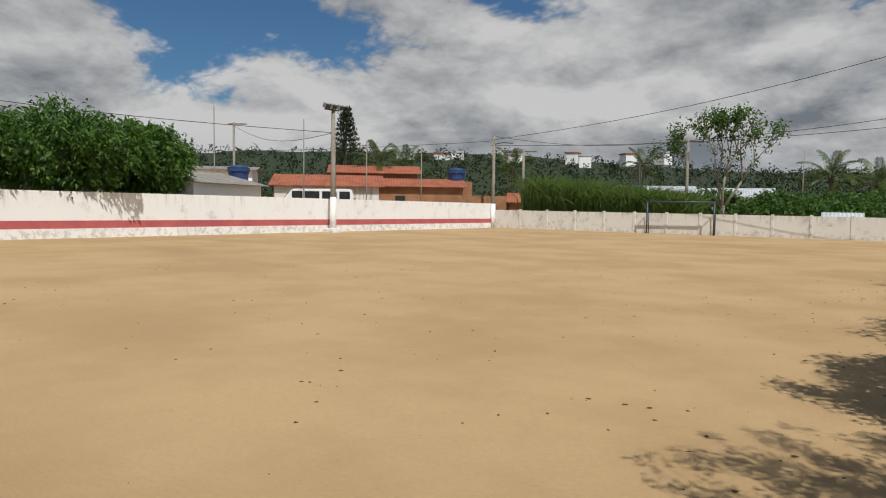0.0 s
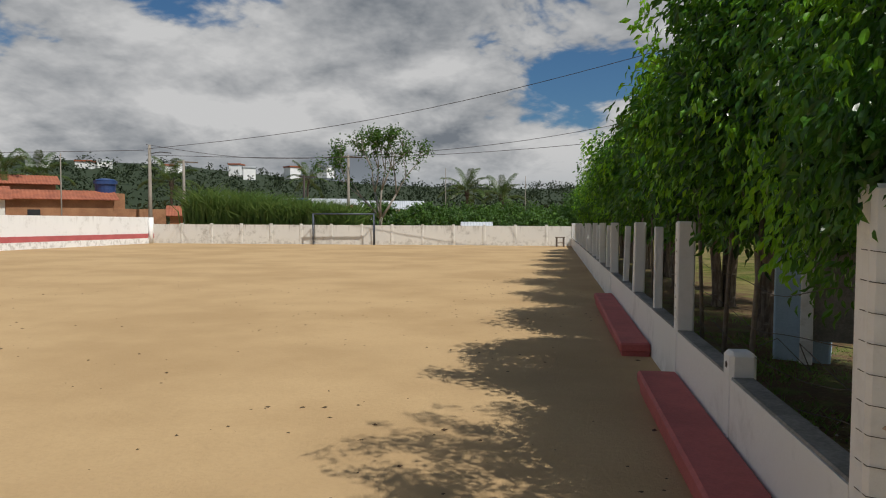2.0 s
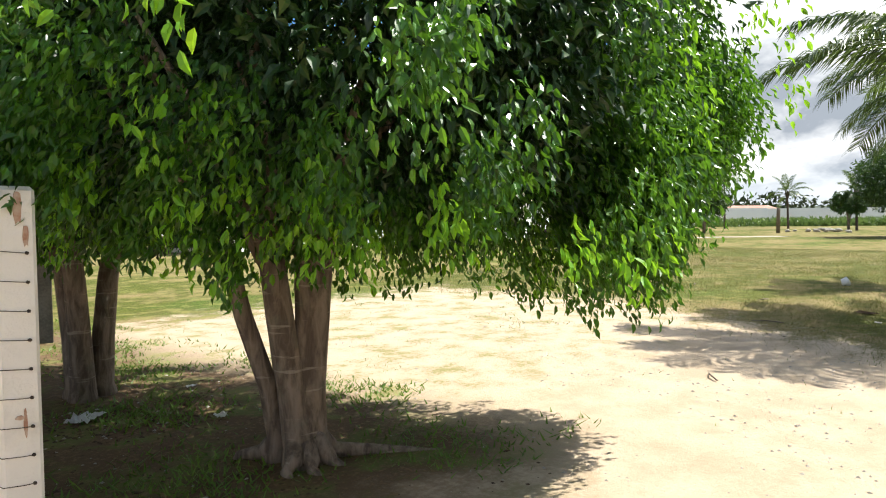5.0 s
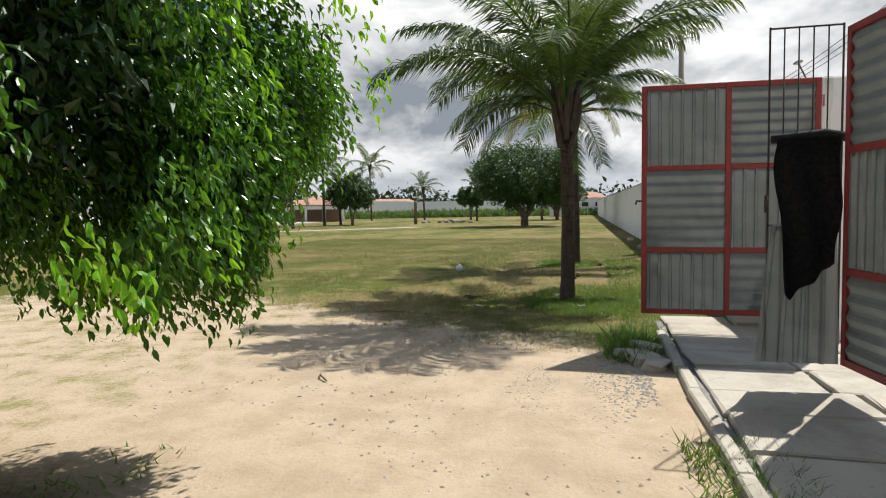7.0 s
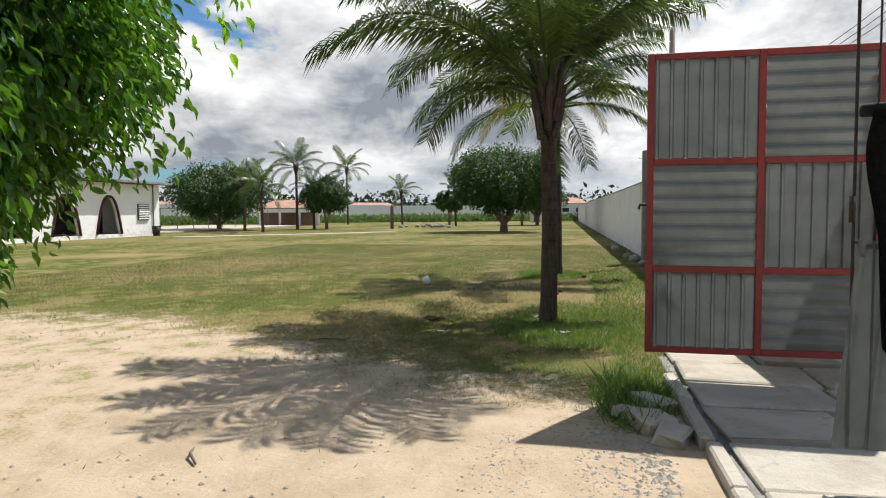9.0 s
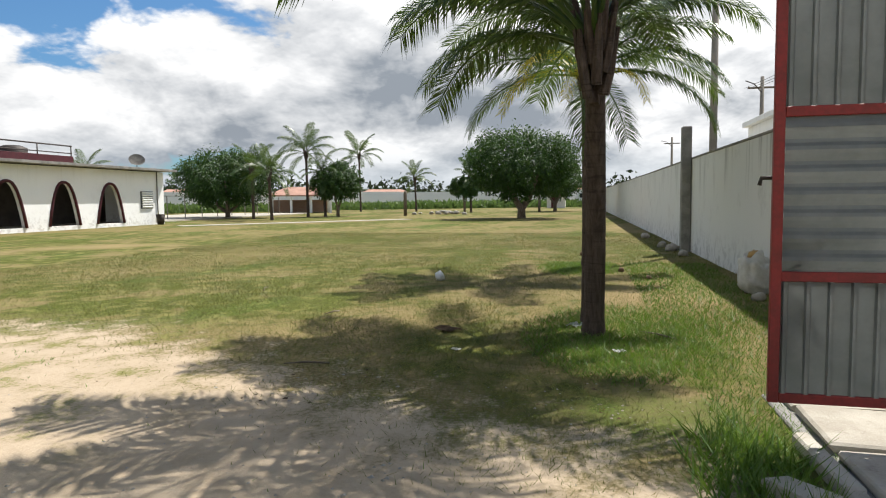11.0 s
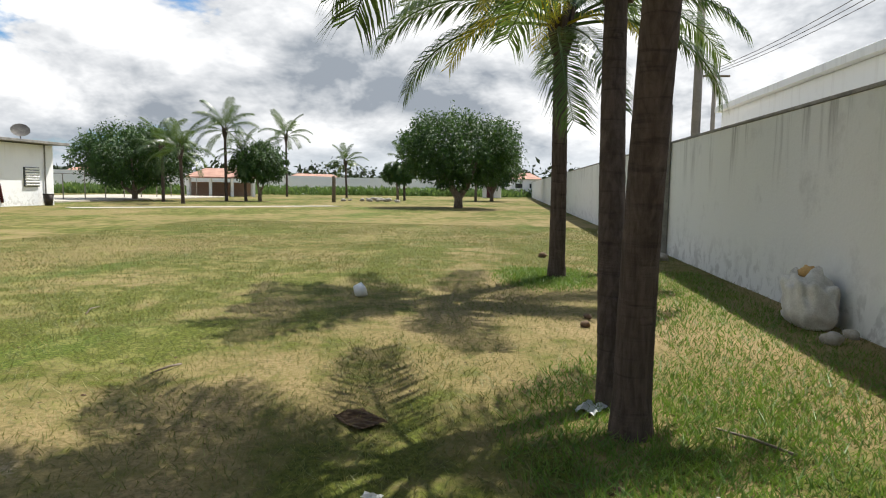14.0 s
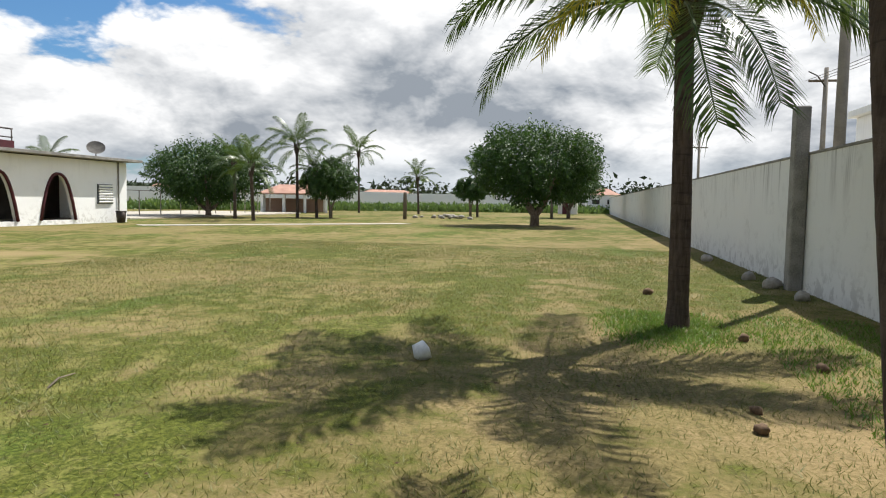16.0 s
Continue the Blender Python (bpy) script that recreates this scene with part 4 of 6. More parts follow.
def gate_leaf(hinge, free, bottom, top, label, first=True):
    d = Vector((free[0] - hinge[0], free[1] - hinge[1], 0))
    w, h = d.length, top - bottom
    g = thing("metal_gate", hinge[0], hinge[1], bottom, math.degrees(math.atan2(d.y, d.x)), label, "gate", "leaves of the gate")
    bar = 0.055
    for x in (bar / 2, w / 2, w - bar / 2):
        box("stile", (bar, 0.04, h), (x, 0, h / 2), RED_STEEL, g, bevel=0.004)
    rows = [bar / 2, h * 0.283, h * 0.642, h - bar / 2]
    for z in rows:
        for a, b in ((bar, w / 2 - bar / 2), (w / 2 + bar / 2, w - bar)):
            box("rail", (b - a, 0.038, bar), ((a + b) / 2, 0, z), RED_STEEL, g, bevel=0.004)
    for r in range(3):
        for c in range(2):
            x0, x1 = ((bar, w / 2 - bar / 2), (w / 2 + bar / 2, w - bar))[c]
            z0, z1 = rows[r] + bar / 2, rows[r + 1] - bar / 2
            ribbed("sheet", x1 - x0, z1 - z0, (r + c) % 2 == (1 if first else 0), ZINC, g, (x0, 0.0 if first else -0.01, z0), "corrugated zinc panel")
    tube("latch", [(w - 0.02, -0.03, h * 0.5), (w + 0.05, -0.03, h * 0.5), (w + 0.06, -0.03, h * 0.5 - 0.04)], 0.012, IRON, g, 7)
    for z in (0.25, h - 0.3):
        tube("hinge", [(-0.02, 0, z), (-0.02, 0, z + 0.12)], 0.022, RED_STEEL, g, 8)
    return g


def gate():
    gate_leaf((9.60, -1.96), (9.665, -0.185), 0.29, 2.78, "red steel gate leaf with zinc panels standing open")
    gate_leaf((5.62, -1.66), (7.32, -1.45), 0.29, 2.75, "red steel gate leaf with zinc panels standing closed", False)
    pier = box("gate_pier", (0.28, 0.3, 2.85), (0, 0, 1.36), PAINTED, None, bevel=0.02)
    pier.matrix_world = pose(9.72, -2.1, 0.0)
    tagged(pier, "white rendered gate pier at the end of the wall", "gate pier", "piers of the gate")
    pier2 = box("gate_pier", (0.28, 0.3, 2.85), (0, 0, 1.36), PAINTED, None, bevel=0.02)
    pier2.matrix_world = pose(5.44, -1.72, 0.0)
    tagged(pier2, "white rendered gate pier at the end of the wall", "gate pier", "piers of the gate")
    # narrow barred wicket between the leaves
    g = thing("wicket_gate", 7.44, -1.45, 0.27, 88, "narrow black barred wicket hung with cloth and zinc", "gate")
    w, h = 0.50, 2.54
    for x in (0.0, w):
        box("stile", (0.014, 0.014, h), (x, 0, h / 2), IRON, g, bevel=0.003)
    for z in (0.012, 1.05, h - 0.012):
        box("rail", (w - 0.014, 0.014, 0.014), (w / 2, 0, z), IRON, g, bevel=0.003)
    for i in range(1, 5):
        tube("bar", [(w * i / 5, 0, 0.02), (w * i / 5, 0, h - 0.02)], 0.0055, IRON, g, 6)
    s = ribbed("sheet", 0.46, 1.06, True, ZINC, g, (0.02, 0.014, 0.0), "grey corrugated zinc offcut")
    for v in s.data.vertices:
        v.co.x += (1.06 - v.co.z) * 0.12 * (v.co.x / 0.46 - 0.2)
    tube("bolt", [(w + 0.015, 0.02, 1.15), (w + 0.015, 0.02, 1.28)], 0.014, IRON, g, 6)
    cloth = bmesh.new()
    nx, nz = 16, 30
    grid = []
    for j in range(nz + 1):
        row = []
        for i in range(nx + 1):
            u, v = i / nx, j / nz
            z = 1.70 - v * (1.04 + (0.14 * math.sin(2.6 * u - 0.9) + 0.02 * math.sin(17 * u) + 0.05 * noise.noise(Vector((u * 5, 2, 0)))) * v)
            x = 0.02 + 0.03 * v * v + u * (0.43 + 0.03 * math.sin(5 * v) - 0.06 * v) + 0.015 * math.sin(9 * v)
            y = 0.085 + 0.022 * math.sin(11 * u + 3 * v) * (0.35 + v) + 0.012 * noise.noise(Vector((u * 6, v * 8, 0)))
            row.append(cloth.verts.new((x, y, z)))
        grid.append(row)
    for a, b in zip(grid, grid[1:]):
        for i in range(nx):
            cloth.faces.new((a[i], a[i + 1], b[i + 1], b[i]))
    bmesh.ops.solidify(cloth, geom=cloth.faces[:], thickness=0.004)
    c = part("cloth_cover", cloth, CLOTH, g, "torn black shade cloth", True)
    over = bmesh.new()
    add_tube(over, [(-0.04, 0.03, 1.70), (0.12, 0.04, 1.725), (0.3, 0.035, 1.71), (0.49, 0.03, 1.70)], [0.035, 0.042, 0.04, 0.03], 8)
    part("cloth_fold", over, CLOTH, g, "black cloth rolled over the bars", True)


gate()


# ---- street side ----
def street():
    road = bmesh.new()
    add_box(road, (40, 7.0, 0.1), (14, -6.9, 0.0))
    tagged(part("road", road, SLAB), "pale paved street outside the gate", "road", kind="structure")
    h = thing("white_house", 22.5, -7.2, 0.0, 0, "flat-roofed white house behind the boundary wall", "house")
    box("wall", (14.0, 8.0, 3.70), (0, -1.2, 1.8), HOUSE_WHITE, h, bevel=0.02)
    box("parapet", (14.3, 8.3, 0.16), (0, -1.2, 3.735), HOUSE_WHITE, h, "white parapet edge")
    for x in (-4.5, 0, 4.5):
        w = box("window", (1.4, 0.06, 1.1), (x, 2.83, 2.1), WINDOW_DARK, h)
    # pole with pier half-way along the wall
    p = thing("wall_pier", 24.4, park_wall_y(24.4) + 0.19, 0.0, 0, "stained grey concrete pier standing against the wall", "pier")
    box("shaft", (0.30, 0.24, 3.3), (0, 0, 1.6), CAP, p, bevel=0.02)
    q = thing("utility_pole", 24.6, park_wall_y(24.6) - 0.5, 0.0, 0, "slim grey concrete pole behind the boundary wall", "utility pole", "poles beside the street")
    tube("shaft", [(0, 0, -0.1), (0, 0, 7.8)], [0.11, 0.075], CONCRETE_POLE, q, 10)
    for x, y, z in ((46.5, -8.8, 8.0), (76.5, -7.7, 7.3)):
        q = thing("utility_pole", x, y, 0.0, 0, "grey concrete pole with a crossarm beside the street", "utility pole", "poles beside the street")
        tube("shaft", [(0, 0, -0.1), (0, 0, z)], [0.15, 0.1], CONCRETE_POLE, q, 8)
        box("crossarm", (0.1, 1.5, 0.1), (0, 0, z - 0.6), WOOD, q)
        tube("lamp_arm", [(0, 0, z - 0.9), (-0.8, 0.6, z - 0.5), (-1.6, 1.2, z - 0.45)], 0.03, IRON, q, 6)
    for k in range(3):
        a, b = Vector((46.5, -8.5 + 0.3 * k, 7.4)), Vector((8.0, -7.6 + 0.3 * k, 7.6))
        pts = [a.lerp(b, i / 16) - Vector((0, 0, 0.9 * math.sin(math.pi * i / 16))) for i in range(17)]
        tagged(tube("overhead_wire", pts, 0.012, IRON, None, 5), "black overhead wire along the street", "wire", "wires along the street")
    l = thing("roof_lamp", 19.0, -4.6, 3.81, 0, "thin lamp arm on the house parapet", "lamp")
    tube("arm", [(0, 0, 0), (0.0, 0.1, 0.5), (-0.5, 0.4, 0.75)], 0.02, IRON, l, 6)
    box("head", (0.3, 0.12, 0.05), (-0.6, 0.45, 0.78), CAP, l)


street()


# ---- arched building ----
def arch_building():
    """A long low house with a row of parabolic arches towards the lawn."""
    x0, x1, y, h = 18.0, 45.25, 27.4, 3.30
    b = thing("arched_house", 31.0, y, 0.0, 0, "long white single-storey house with maroon-edged arches", "house")
    arches = [(41.29, 39.03), (37.69, 35.52), (34.05, 31.9), (30.3, 28.1), (26.5, 24.3)]
    base, top = 0.22, 2.50
    bm = bmesh.new()

    def arch_pts(a, c):
        m, r = (a + c) / 2, abs(a - c) / 2
        pts = []
        for i in range(15):
            u = -1 + 2 * i / 14
            pts.append((m + r * u, base + (top - base) * (1 - abs(u) ** 2.6)))
        return pts
    edges = sorted([(min(a), max(a)) for a in arches])

    def quad(p, q, r, s, depth=0.25):
        front = [bm.verts.new((v[0] - 31.0, 0, v[1])) for v in (p, q, r, s)]
        back = [bm.verts.new((v[0] - 31.0, depth, v[1])) for v in (p, q, r, s)]
        bm.faces.new(front)
        bm.faces.new(back[::-1])
        for i in range(4):
            bm.faces.new((front[i], back[i], back[(i + 1) % 4], front[(i + 1) % 4]))
    last = x0
    for a, c in edges:
        quad((last, -0.1), (a, -0.1), (a, h), (last, h))
        quad((a, -0.1), (c, -0.1), (c, base), (a, base))
        pts = arch_pts(a, c)
        for p, q in zip(pts, pts[1:]):
            quad((p[0], p[1]), (q[0], q[1]), (q[0], h), (p[0], h))
        last = c
    quad((last, -0.1), (x1, -0.1), (x1, h), (last, h))
    bmesh.ops.recalc_face_normals(bm, faces=bm.faces)
    part("wall", bm, HOUSE_WHITE, b)
    box("wall_side", (0.25, 9.0, 3.4), (x1 - 31.0 - 0.125, 4.76, 1.6), HOUSE_WHITE, b)
    # the veranda's shade is painted into this wall's colour
    box("wall_inner", (27.0, 0.2, 3.2), (-0.3, 3.6, 1.6), SHADE, b, "inner wall of the veranda, coloured dark for its shade")
    box("veranda_floor", (26.8, 3.2, 0.2), (-0.3, 1.9, 0.1), SLAB, b)
    box("roof", (28.6, 10.2, 0.14), (0.45, 4.4, 3.42), CAP, b, "thin grey roof slab with an overhang")
    box("parapet", (20.5, 6.0, 0.5), (-2.4, 4.2, 3.74), MAROON, b, "dark parapet set back on the roof")
    for i in range(6):
        tube("rail_post", [(7.8 - i * 2.4, 1.3, 3.5), (7.8 - i * 2.4, 1.3, 4.55)], 0.035, IRON, b, 6)
    tube("roof_rail", [(7.85, 1.3, 4.55), (-6, 1.3, 4.55)], 0.04, IRON, b, 6)
    tube("roof_rail", [(7.85, 1.3, 4.15), (-6, 1.3, 4.15)], 0.03, IRON, b, 6)
    for a, c in edges:
        pts = [(p[0] - 31.0, -0.02, p[1]) for p in arch_pts(a, c)]
        rim = bmesh.new()
        add_tube(rim, pts, [0.075] * len(pts), 6)
        part("arch_rim", rim, MAROON, b, "maroon painted edge of the arch", True)
    w = box("window", (1.15, 0.1, 1.05), (12.45, -0.02, 1.55), BLUE_SIGN, b)
    for k in range(7):
        box("louvre", (1.05, 0.05, 0.09), (12.45, -0.09, 1.12 + 0.145 * k), HOUSE_WHITE, b, turn=Matrix.Rotation(0.5, 4, "X"), bevel=0.004)
    tube("drain_pipe", [(13.5, -0.06, 3.35), (13.5, -0.06, 0.3)], 0.04, CAP, b, 7)
    d = thing("satellite_dish", 44.2, 28.5, 3.49, 0, "grey mesh satellite dish on the roof edge", "satellite dish")
    tube("mast", [(0, 0, 0), (0, 0, 0.45)], 0.03, IRON, d, 6)
    bm = bmesh.new()
    rings = []
    for j in range(5):
        r = 0.48 * j / 4
        rings.append([bm.verts.new((r * math.cos(a), r * math.sin(a), 0.45 * r * r)) for a in [2 * math.pi * i / 16 for i in range(16)]] if j else [bm.verts.new((0, 0, 0))])
    for i in range(16):
        bm.faces.new((rings[0][0], rings[1][i], rings[1][(i + 1) % 16]))
    for a, c in zip(rings[1:], rings[2:]):
        for i in range(16):
            bm.faces.new((a[i], c[i], c[(i + 1) % 16], a[(i + 1) % 16]))
    bmesh.ops.solidify(bm, geom=bm.faces[:], thickness=0.015)
    o = part("dish", bm, CAP, d)
    o.matrix_local = pose(0, 0, 0.55, 50, 0, -50)
    bn = thing("waste_bin", 44.1, 26.9, 0.0, 0, "black round waste bin beside the house wall", "bin")
    tube("tub", [(0, 0, 0), (0, 0, 0.62)], [0.2, 0.27], IRON, bn, 12)
    tube("rim", [(0, 0, 0.60), (0, 0, 0.65)], [0.285, 0.285], IRON, bn, 12)
    t = thing("water_tank", 37.2, 31.0, 3.49, 0, "black water tank on the house roof", "water tank")
    tube("drum", [(0, 0, 0), (0, 0, 0.9), (0, 0, 1.05)], [0.7, 0.75, 0.4], IRON, t, 14)


arch_building()


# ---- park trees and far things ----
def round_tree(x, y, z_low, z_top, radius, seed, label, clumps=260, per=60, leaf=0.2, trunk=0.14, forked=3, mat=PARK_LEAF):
    rng = np.random.default_rng(seed)
    per, leaf = int(per * 0.62), leaf * 1.2
    t = thing("round_tree", x, y, None, 0, label, "tree", "trees in the park")
    bm = bmesh.new()
    for k in range(forked):
        a = 2 * math.pi * k / forked + seed
        c, s = math.cos(a), math.sin(a)
        add_tube(bm, [(0.05 * c, 0.05 * s, -0.1), (0.06 * c, 0.06 * s, z_low * 0.55), (radius * 0.18 * c, radius * 0.18 * s, z_low * 1.1), (radius * 0.45 * c, radius * 0.45 * s, (z_low + z_top) / 2)], [trunk, trunk * 0.85, trunk * 0.6, trunk * 0.25], 8)
    part("trunk", bm, BARK, t, smooth=True)
    zc = z_low * 0.4 + z_top * 0.6 - 0.3
    pts = crown_points(rng, clumps, radius, radius, zc, z_top - zc, z_low + 0.25, 0.15, (0.7, 1.03))
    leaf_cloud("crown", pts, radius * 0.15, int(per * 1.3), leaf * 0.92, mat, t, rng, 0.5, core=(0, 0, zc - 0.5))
    pts = crown_points(rng, clumps // 4, radius * 0.7, radius * 0.7, zc, (z_top - zc) * 0.75, z_low + 0.5, 0.1, (0.3, 0.95))
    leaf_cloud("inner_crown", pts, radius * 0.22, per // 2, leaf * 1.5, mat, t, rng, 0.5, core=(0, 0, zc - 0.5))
    return t


def park():
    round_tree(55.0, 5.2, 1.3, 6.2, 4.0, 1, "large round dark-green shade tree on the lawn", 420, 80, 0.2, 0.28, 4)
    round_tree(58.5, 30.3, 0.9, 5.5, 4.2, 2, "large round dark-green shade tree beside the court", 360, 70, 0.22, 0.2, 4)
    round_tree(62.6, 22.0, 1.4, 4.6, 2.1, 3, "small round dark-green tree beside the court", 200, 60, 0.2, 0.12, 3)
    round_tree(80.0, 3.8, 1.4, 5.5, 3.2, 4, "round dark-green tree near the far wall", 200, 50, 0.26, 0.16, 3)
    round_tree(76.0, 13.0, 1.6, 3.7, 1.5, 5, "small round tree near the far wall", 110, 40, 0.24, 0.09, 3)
    for i, (x, y, z, s, n) in enumerate(((55.5, 26.4, 3.6, 1.05, 13), (52.3, 23.3, 3.3, 1.0, 13), (61.2, 24.2, 5.4, 1.15, 14), (62.2, 23.0, 3.5, 0.95, 12), (84.5, 27.2, 6.6, 1.35, 14), (85.0, 20.4, 3.8, 1.05, 13), (76.0, 12.3, 3.4, 1.0, 12), (52.0, 38.5, 3.4, 1.0, 11))):
        palm(x, y, z, (0.04 * (-1) ** i, 0.0, 0.03, 0.0), 0.12, n, s * 0.85, 40 * i, 20 + i, (), "young coconut palm with arching green fronds", "palms in the park")
    # tile-roofed pavilion
    p = thing("pavilion", 80.5, 33.2, 0.0, 24, "open pavilion with a clay tile hip roof", "pavilion")
    bm = bmesh.new()
    v = [bm.verts.new(c) for c in ((-2.9, -3.7, 2.05), (2.9, -3.7, 2.05), (2.9, 3.7, 2.05), (-2.9, 3.7, 2.05), (0, -1.6, 3.0), (0, 1.6, 3.0), (-2.9, -3.7, 1.93), (2.9, -3.7, 1.93), (2.9, 3.7, 1.93), (-2.9, 3.7, 1.93))]
    for f in ((0, 1, 4), (1, 2, 5, 4), (2, 3, 5), (3, 0, 4, 5), (0, 6, 7, 1), (1, 7, 8, 2), (2, 8, 9, 3), (3, 9, 6, 0), (9, 8, 7, 6)):
        bm.faces.new([v[i] for i in f])
    part("roof", bm, PALE_ROOF, p)
    for x in (-2.5, 2.5):
        for y in (-3.3, -1.1, 1.1, 3.3):
            box("column", (0.28, 0.28, 2.0), (x, y, 0.95), HOUSE_WHITE, p)
    box("back_wall", (0.2, 6.4, 1.5), (2.5, 0, 0.75), RED_WEAR, p)
    # far houses beyond the wall
    for x, y, w, d, h, rz in ((119.5, 34.5, 9.0, 6.0, 2.2, 30), (122.0, -0.3, 4.5, 5.0, 2.9, 0), (96.0, 58.0, 8.0, 6.0, 2.2, 40), (72.0, 74.0, 9.0, 6.0, 2.2, 60)):
        hs = thing("small_house", x, y, 0.0, rz, "small white house with a clay tile roof beyond the wall", "house", "houses beyond the park")
        box("wall", (d, w, h), (0, 0, h / 2), HOUSE_WHITE, hs)
        bm = bmesh.new()
        o = 0.4
        v = [bm.verts.new(c) for c in ((-d / 2 - o, -w / 2 - o, h + 0.005), (d / 2 + o, -w / 2 - o, h + 0.005), (d / 2 + o, w / 2 + o, h + 0.005), (-d / 2 - o, w / 2 + o, h + 0.005), (0, -w / 2 + 1.6, h + 1.0), (0, w / 2 - 1.6, h + 1.0))]
        for f in ((0, 1, 4), (1, 2, 5, 4), (2, 3, 5), (3, 0, 4, 5), (3, 2, 1, 0)):
            bm.faces.new([v[i] for i in f])
        part("roof", bm, PALE_ROOF, hs)
        for k in (-1, 1):
            box("window", (0.06, 1.1, 0.7), (-d / 2 - 0.02, k * w / 4, h * 0.62), WINDOW_DARK, hs)
    g = thing("gatehouse", 107.0, 4.7, 0.0, 0, "small pale block building with a door near the far wall", "building")
    box("wall", (2.5, 2.6, 2.1), (0, 0, 1.05), OLD_GREY, g)
    box("door", (0.06, 0.8, 1.7), (-1.26, 0.3, 0.85), MAROON, g)
    # court with wire-mesh posts
    court = thing("court_slab", 62.0, 36.0, 0.0, 0, "pale concrete court in the park", "court")
    box("slab", (26.0, 12.0, 0.12), (0, 0, 0.03), SLAB, court)
    post = None
    for i in range(12):
        x, y = 46.5 + i * 2.6, 29.2 + i * 0.02 if i > 3 else 29.2
        if post is None:
            post = thing("mesh_fence_post", x, y + 4, None, 0, "thin grey post of a wire-mesh court fence", "fence post", "posts of the court fence")
            tube("shaft", [(0, 0, -0.05), (0, 0, 1.9)], 0.04, CONCRETE_POLE, post, 6)
        else:
            copy_thing(post, pose(x, y + 4, 0))
    rail = tube("fence_rail", [(46.5, 33.2, 1.88), (75.3, 33.3, 1.88)], 0.025, CONCRETE_POLE, None, 5)
    tagged(rail, "thin top rail of the court fence", "fence rail")
    st = thing("wooden_post", 63.5, 16.1, None, 0, "dark weathered wooden post standing on the lawn", "post")
    tube("shaft", [(0, 0, -0.1), (0.02, 0, 1.9), (0.02, 0, 2.15)], [0.16, 0.15, 0.12], WOOD, st, 8)
    st = thing("wooden_post", 77.0, 5.3, None, 0, "dark weathered wooden post standing on the lawn", "post")
    tube("shaft", [(0, 0, -0.1), (0.02, 0, 1.6), (0.02, 0, 1.8)], [0.14, 0.12, 0.1], WOOD, st, 8)
    # heap of rubble near the post
    heap = thing("rubble_heap", 68.0, 13.8, None, 0, "low heap of pale rubble on the grass", "rubble")
    for k in range(26):
        a, r = random.uniform(0, 6.28), random.uniform(0, 1.7)
        s = random.uniform(0.25, 0.6)
        lump("stone", (s, s, s * 0.6), (r * math.cos(a) * 0.7, r * math.sin(a) * 1.6, 0.08 + 0.22 * max(0, 1 - r / 1.7)), STONE, heap, k, 0.3, sub=1)
    path = bmesh.new()
    add_box(path, (16.0, 1.4, 0.02), (0, 0, 0.012), Matrix.Rotation(radians(-42), 4, "Z"))
    pt = part("pavement", path, SLAB)
    pt.location = (47.5, 18.6, 0)
    tagged(pt, "narrow pale footpath across the lawn", "path", kind="structure")
    # distant woods over the far wall
    rng = np.random.default_rng(77)
    pts = []
    for k in range(420):
        a = rng.uniform(-0.18, 1.25)
        r = rng.uniform(150, 230)
        pts.append((math.cos(a) * r, math.sin(a) * r, rng.uniform(0.5, 5.0) ** 1.0))
    far = leaf_cloud("distant_trees", np.array(pts), 3.2, 30, 1.5, HILL_LEAF, None, rng, 0.2, squash=0.75, core=(0, 0, -40))
    tagged(far, "distant green treetops beyond the far wall", "trees", kind="stuff")
    verge = []
    for k in range(3200):
        f = rng.random()
        a, b = ((126, -0.5), (111, 29.0)) if rng.random() < 0.6 else ((111, 29), (84, 55))
        verge.append((a[0] + (b[0] - a[0]) * f - rng.random() * 9, a[1] + (b[1] - a[1]) * f - rng.random() * 3, rng.uniform(0.0, 0.3)))
    o = leaf_cloud("tall_grass", np.array(verge), 0.6, 7, 0.55, REED_LEAF, None, rng, -1.2, core=(60, 10, -60))
    tagged(o, "tall unmown grass along the far wall", "grass", kind="stuff")


park()


